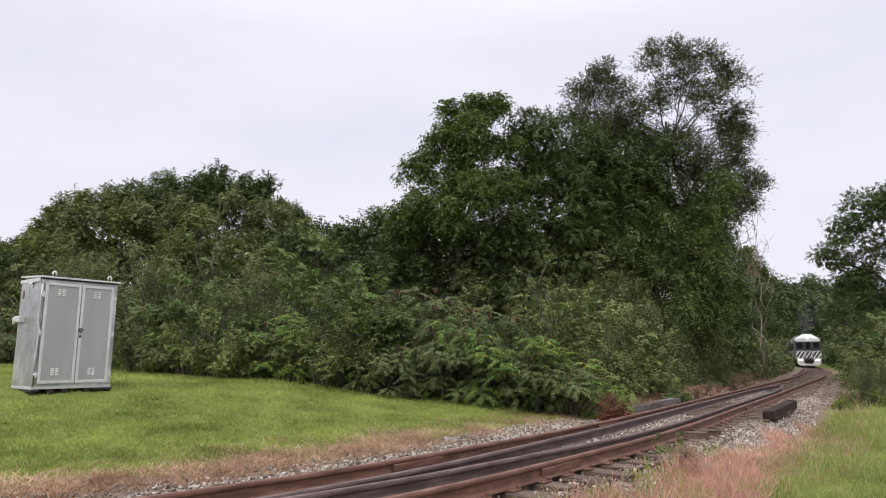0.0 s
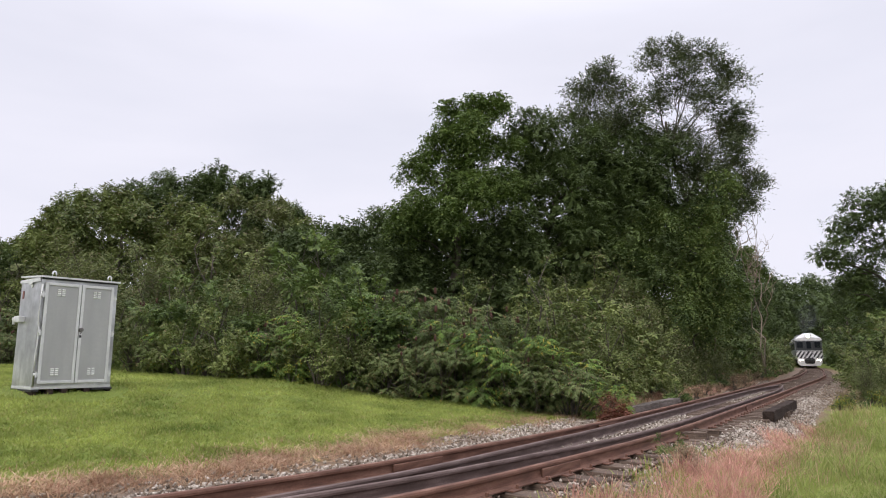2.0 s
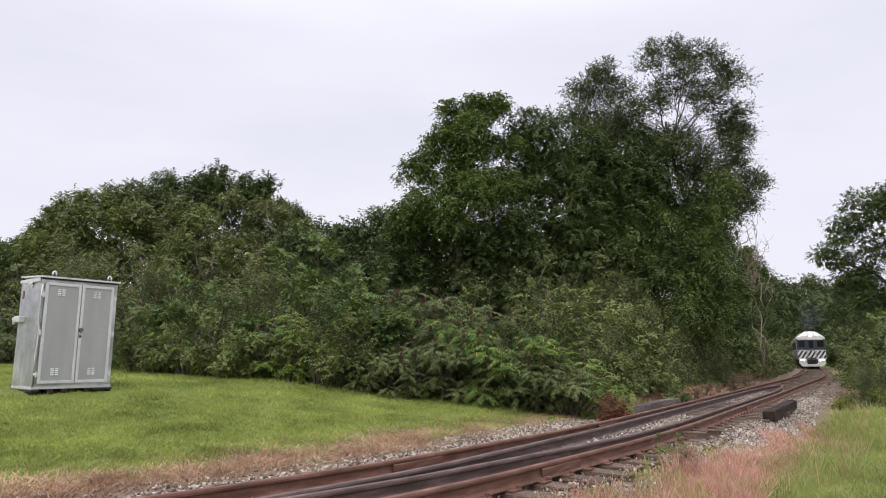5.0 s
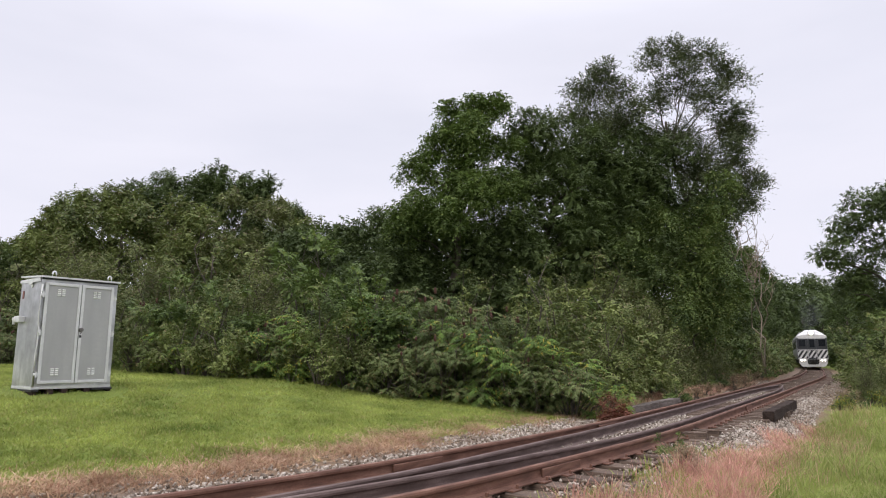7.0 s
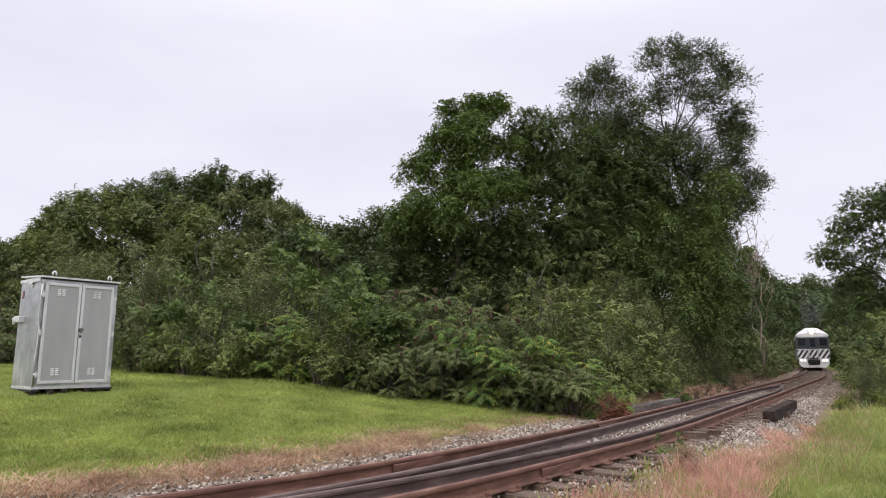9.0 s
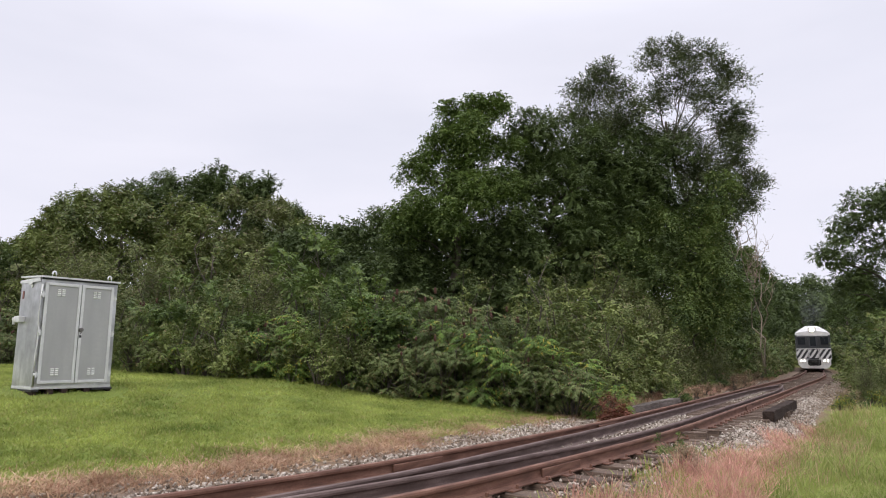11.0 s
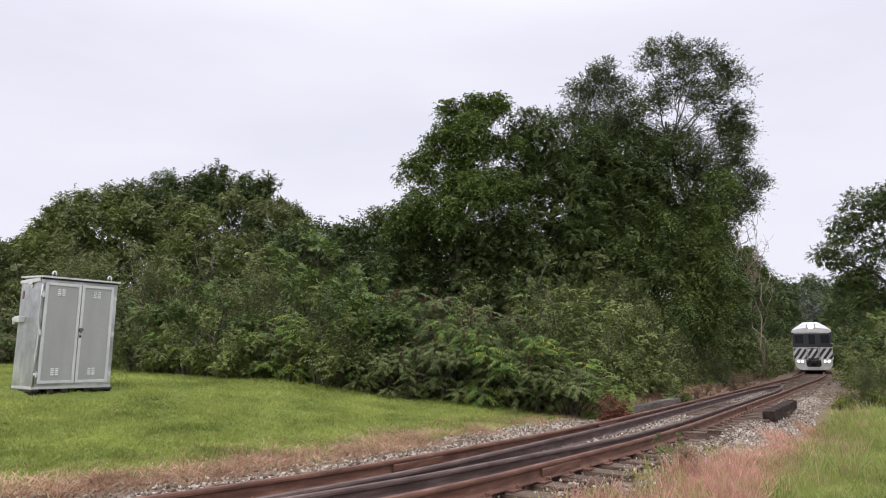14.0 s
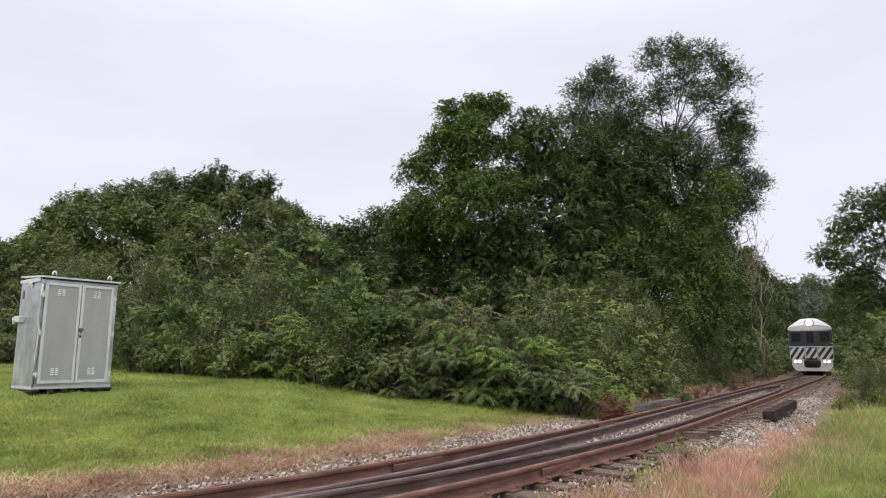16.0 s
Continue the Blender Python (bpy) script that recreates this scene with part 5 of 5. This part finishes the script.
def railcar():
    """A diesel railcar; its front faces +y, its origin is on the rails under the front."""
    car = thing("railcar", "white-fronted diesel railcar with black diagonal stripes and lit headlamps", "railcar")
    L, W = 25.9, 3.05
    hw = W / 2

    def section(w, low, eave, top):
        """Half the body's outline, from the sill up to the ridge."""
        return [(w, low), (w, eave), (w * 0.97, eave + (top - eave) * 0.3), (w * 0.82, eave + (top - eave) * 0.62), (w * 0.5, eave + (top - eave) * 0.9), (0, top)]

    def loft(bm, rings):
        made = []
        for yy, pts in rings:
            full = [(x, z) for x, z in pts] + [(-x, z) for x, z in pts[-2::-1]]
            made.append([bm.verts.new((x, yy, z)) for x, z in full])
        for a, b in zip(made, made[1:]):
            for k in range(len(a) - 1):
                bm.faces.new((a[k], b[k], b[k + 1], a[k + 1]))
            bm.faces.new((a[-1], b[-1], b[0], a[0]))
        bm.faces.new(made[0])
        bm.faces.new(made[-1][::-1])
        bmesh.ops.recalc_face_normals(bm, faces=bm.faces)
        return bm

    body = part("body", loft(bmesh.new(), [(-0.1, section(hw, 0.95, 2.86, 2.9)), (-L, section(hw, 0.95, 2.86, 2.9))]), STAINLESS, car, "fluted stainless steel body")
    part("roof", loft(bmesh.new(), [(-1.15, section(hw + 0.01, 2.87, 2.95, 3.78)), (-L, section(hw + 0.01, 2.87, 2.95, 3.78))]), STAINLESS, car, "rounded steel roof")
    part("roof_cap", loft(bmesh.new(), [(0.03, [(hw * 0.99, 2.87), (hw * 0.99, 3.02), (hw * 0.95, 3.1), (hw * 0.8, 3.18), (hw * 0.4, 3.28), (0, 3.3)]),
                                        (-0.3, [(hw + 0.015, 2.87), (hw + 0.015, 3.04), (hw * 0.95, 3.16), (hw * 0.75, 3.34), (hw * 0.38, 3.62), (0, 3.64)]),
                                        (-0.9, [(hw + 0.015, 2.87), (hw + 0.015, 3.04), (hw * 0.95, 3.18), (hw * 0.72, 3.46), (hw * 0.38, 3.83), (0, 3.86)]),
                                        (-1.2, [(hw + 0.015, 2.87), (hw + 0.015, 3.04), (hw * 0.95, 3.18), (hw * 0.72, 3.46), (hw * 0.38, 3.83), (0, 3.86)])]), WHITE_PAINT, car, "white painted roof end", smooth=False)
    for k in range(9):
        for sx in (-1, 1):
            part("flute", box_bm((0.012, L - 0.6, 0.03), (sx * (hw + 0.005), -L / 2, 1.05 + k * 0.075), 0.004), STAINLESS, body)
    # front wall: grey window band, striped apron, white skirt
    part("window_band", box_bm((W - 0.03, 0.12, 0.98), (0, -0.06, 2.385), 0.03), CAR_GREY, car, "dark grey band round the windows")
    front = part("apron", box_bm((W - 0.01, 0.13, 0.86), (0, -0.055, 1.46), 0.03), WHITE_PAINT, car, "white apron with black diagonal stripes")
    part("belt_rail", box_bm((W - 0.02, 0.03, 0.05), (0, 0.022, 1.9), 0.008), WHITE_PAINT, car)
    part("eave_rail", box_bm((W - 0.3, 0.03, 0.04), (0, 0.02, 2.83), 0.008), WHITE_PAINT, car)
    for cx, ww, hh, zc in ((-1.0, 0.66, 0.52, 2.46), (1.0, 0.66, 0.52, 2.46), (0, 0.5, 0.62, 2.42)):
        win = part("window", box_bm((ww + 0.1, 0.03, hh + 0.1), (cx, 0.012, zc), 0.012), BLACK_PAINT, car, "black window surround")
        part("pane", box_bm((ww, 0.012, hh), (cx, 0.031, zc), 0.004), GLASS, win, "dark glass")
        if cx:
            wiper = bmesh.new()
            tube(wiper, [(cx + 0.1, 0.045, zc + hh / 2), (cx - 0.08, 0.05, zc - 0.1)], [0.009, 0.006])
            part("wiper", wiper, DARK_STEEL, win)
    door = part("end_door", box_bm((0.84, 0.03, 1.7), (0, 0.018, 1.86), 0.01), CAR_GREY, car, "dark end door between the windows")
    for sx in (-1, 1):
        bar = bmesh.new()
        tube(bar, [(sx * 0.47, 0.02, 1.1), (sx * 0.47, 0.08, 1.15), (sx * 0.47, 0.08, 2.6), (sx * 0.47, 0.02, 2.65)], [0.018] * 4)
        part("grab_rail", bar, DARK_STEEL, car)
    part("door_apron", box_bm((0.8, 0.02, 0.72), (0, 0.036, 1.47), 0.004), WHITE_PAINT, door, "white lower door panel with stripes")

    def stripe(x, w, lo, hi, slant, x0, x1, yy):
        """A diagonal band between two heights, cut off at the panel's sides."""
        poly = [(x, lo), (x + w, lo), (x + w + slant, hi), (x + slant, hi)]
        for bound, sgn in ((x0, 1), (x1, -1)):
            cut = []
            for (ax, az), (bx, bz) in zip(poly, poly[1:] + poly[:1]):
                ina, inb = (ax - bound) * sgn >= 0, (bx - bound) * sgn >= 0
                if ina:
                    cut.append((ax, az))
                if ina != inb:
                    u = (bound - ax) / (bx - ax)
                    cut.append((bound, az + (bz - az) * u))
            poly = cut
            if len(poly) < 3:
                return None
        bm = prism(bmesh.new(), poly, 0.008, Matrix.Translation((0, yy, 0)))
        bmesh.ops.recalc_face_normals(bm, faces=bm.faces)
        return bm

    for x0, x1, yy, owner in ((-hw + 0.03, -0.5, 0.008, front), (0.5, hw - 0.03, 0.008, front), (-0.38, 0.38, 0.044, door)):
        x = -2.6
        while x < 2.4:
            bm = stripe(-x - 0.24, 0.24, 1.06, 1.86, -0.62, x0, x1, yy)
            if bm and len(bm.verts) > 5:
                part("stripe", bm, BLACK_PAINT, owner, "black diagonal stripe")
            x += 0.47
    # skirt with the coupler opening
    skirt = bmesh.new()
    outline = [(-1.42, 1.05), (-1.42, 0.55), (-1.2, 0.25), (-1.05, 0.17), (1.05, 0.17), (1.2, 0.25), (1.42, 0.55), (1.42, 1.05), (0.58, 1.05), (0.58, 0.55), (0.45, 0.42), (-0.45, 0.42), (-0.58, 0.55), (-0.58, 1.05)]
    prism(skirt, outline, 0.1, Matrix.Translation((0, -0.06, 0)))
    bmesh.ops.recalc_face_normals(skirt, faces=skirt.faces)
    part("pilot", skirt, WHITE_PAINT, car, "white pilot with a dark coupler opening")
    part("coupler_pocket", box_bm((1.3, 0.5, 0.95), (0, -0.4, 0.8), 0.02), UNDER_STEEL, car, "dark coupler pocket")
    coup = box_bm((0.26, 0.6, 0.24), (0, 0.05, 0.82), 0.05)
    box(coup, (0.36, 0.22, 0.3), Matrix.Translation((0.03, 0.36, 0.82)), 0.07)
    box(coup, (0.12, 0.2, 0.26), Matrix.Translation((-0.14, 0.5, 0.82)), 0.04)
    part("coupler", coup, UNDER_STEEL, car, "dark steel knuckle coupler")
    for sx in (-0.42, 0.4, 0.52):
        hose = bmesh.new()
        tube(hose, [(sx, 0.06, 0.95), (sx, 0.2, 0.85), (sx * 0.95, 0.22, 0.6), (sx * 0.8, 0.12, 0.5)], [0.03] * 4)
        part("air_hose", hose, BLACK_PAINT, car)
    for x in (-1.16, -0.87, 0.87, 1.16):
        bm = bmesh.new()
        bmesh.ops.create_cone(bm, cap_ends=True, segments=20, radius1=0.13, radius2=0.12, depth=0.1, matrix=Matrix.Translation((x, 0.08, 0.87)) @ Matrix.Rotation(math.pi / 2, 4, "X"))
        lamp = part("headlamp", bm, CAB_TRIM, car)
        bm = bmesh.new()
        bmesh.ops.create_uvsphere(bm, u_segments=16, v_segments=8, radius=0.09, matrix=Matrix.Translation((x, 0.125, 0.87)) @ Matrix.Diagonal((1, 0.3, 1, 1)))
        part("lens", bm, LAMP_ON, lamp, "lit headlamp lens")
    roof_lamp = part("roof_headlamp", box_bm((0.7, 0.6, 0.5), (0, -0.2, 3.44), 0.08), WHITE_PAINT, car, "white housing of the roof headlamp")
    for sx in (0.0,):
        bm = bmesh.new()
        bmesh.ops.create_uvsphere(bm, u_segments=16, v_segments=8, radius=0.21, matrix=Matrix.Translation((sx, 0.105, 3.44)) @ Matrix.Diagonal((1, 0.25, 1, 1)))
        part("lens", bm, ROOF_LAMP, roof_lamp, "lit roof headlamp lens")
    part("dome", loft(bmesh.new(), [(-8, section(1.05, 3.5, 3.78, 3.95)), (-17, section(1.05, 3.5, 3.78, 3.95))]), STAINLESS, car, "roof dome with radiators")
    # sides
    for sx in (-1, 1):
        for k in range(13):
            yy = -4.2 - k * 1.5
            win = part("side_window", box_bm((0.03, 1.1, 0.7), (sx * (hw + 0.004), yy, 2.35), 0.01), DARK_STEEL, car)
            part("pane", box_bm((0.012, 1.0, 0.6), (sx * (hw + 0.022), yy, 2.35), 0.003), GLASS, win)
        part("side_door", box_bm((0.03, 0.85, 1.95), (sx * (hw + 0.004), -1.3, 1.85), 0.01), CAR_GREY, car)
        part("letter_board", box_bm((0.02, L - 0.8, 0.12), (sx * (hw + 0.008), -L / 2, 2.8), 0.004), BLACK_PAINT, car)
    part("underframe", box_bm((2.5, L - 1.6, 0.5), (0, -L / 2, 0.72), 0.03), UNDER_STEEL, car, "grimy underframe")
    wheels = []
    for yb in (-3.4, -L + 3.4):
        part("truck", box_bm((2.2, 3.0, 0.34), (0, yb, 0.52), 0.06), UNDER_STEEL, car, "grimy wheel truck")
        for yw in (yb + 1.3, yb - 1.3):
            bm = bmesh.new()
            across = Matrix.Rotation(math.pi / 2, 4, "Y")
            for sx in (-1, 1):
                bmesh.ops.create_cone(bm, cap_ends=True, segments=28, radius1=0.42, radius2=0.42, depth=0.13, matrix=Matrix.Translation((sx * 0.755, 0, 0)) @ across)
                bmesh.ops.create_cone(bm, cap_ends=True, segments=28, radius1=0.445, radius2=0.445, depth=0.03, matrix=Matrix.Translation((sx * 0.69, 0, 0)) @ across)
            bmesh.ops.create_cone(bm, cap_ends=True, segments=12, radius1=0.08, radius2=0.08, depth=1.4, matrix=across)
            wheels.append((part("wheelset", bm, UNDER_STEEL, car, "steel wheelset", Matrix.Translation((0, yw, 0.42))), yw))
    return car, wheels


CAR, WHEELS = railcar()
# the heights of sill, lamps, belt, eaves and roof
for piece in CAR.children_recursive:
    if not piece.name.startswith("wheelset"):
        for v in piece.data.vertices:
            v.co.z = float(np.interp(v.co.z, [0, 0.87, 1.9, 2.87, 3.04, 3.86], [0, 0.92, 2.1, 3.45, 3.6, 4.4]))

# how far along the track the front of the railcar stands, by the distance ahead of the camera
AHEAD = [(0.0, 89.5), (1.0, 88.0), (2.0, 86.3), (3.0, 84.5), (4.0, 82.6), (5.2, 80.1), (6.5, 77.2), (7.7, 74.3), (9.0, 71.0), (10.2, 68.0), (11.5, 64.8), (13.0, 60.9), (14.0, 58.3), (15.0, 55.7), (16.0, 53.0)]
LINE_S = np.arange(len(LINE)) * STEP


def front_s(t):
    ahead = float(np.interp(t, [p[0] for p in AHEAD], [p[1] for p in AHEAD]))
    return float(np.interp(ahead, LINE[:, 1], LINE_S))


def car_pose(t):
    """The body stands on its two trucks; the front hangs out ahead of the first."""
    s = front_s(t)
    a = Vector(on_line(np.array([s + 3.4]))[0])
    b = Vector(on_line(np.array([s + 22.5]))[0])
    d = (a - b).normalized()
    return Matrix.Translation(a + d * 3.4) @ Matrix.Rotation(math.atan2(d.y, d.x) - math.pi / 2, 4, "Z")


def exhaust_puffs():
    """Thin haze over the engine's exhaust, in rounded ragged puffs."""
    r = np.random.default_rng(55)
    made = []
    for k in range(4):
        bm = bmesh.new()
        rad = 0.55 + 0.3 * k
        bmesh.ops.create_icosphere(bm, subdivisions=3, radius=rad)
        for v in bm.verts:
            v.co *= 1 + 0.45 * noise.noise(v.co / rad * 1.6 + Vector((k * 7.0, 0, 0)))
        ob = tagged(part("exhaust_puff", bm, SMOKE, smooth=True), "thin bluish diesel exhaust haze over the railcar", "smoke", "exhaust haze")
        made.append((ob, Vector((0.2 - 0.25 * k, -2.5 - 1.2 * k, 4.75 + 0.75 * k)), r.uniform(0, 90)))
    return made


PUFFS = exhaust_puffs()


def motions():
    for ob, place_on_car, turn in PUFFS:
        walk(ob, [(t, Matrix.Translation(car_pose(t) @ place_on_car) @ Matrix.Rotation(radians(turn + 4 * t), 4, "Z")) for t in [p[0] for p in AHEAD]])
    walk(CAR, [(t, car_pose(t)) for t in [p[0] for p in AHEAD]])
    start = front_s(0.0)
    for wheel, yw in WHEELS:
        rows = []
        for k in range(0, 97):
            t = 16.0 * k / 96
            rows.append((t, pose(0, yw, 0.42) @ Matrix.Rotation(-(start - front_s(t)) / 0.42, 4, "X")))
        walk(wheel, rows)


motions()
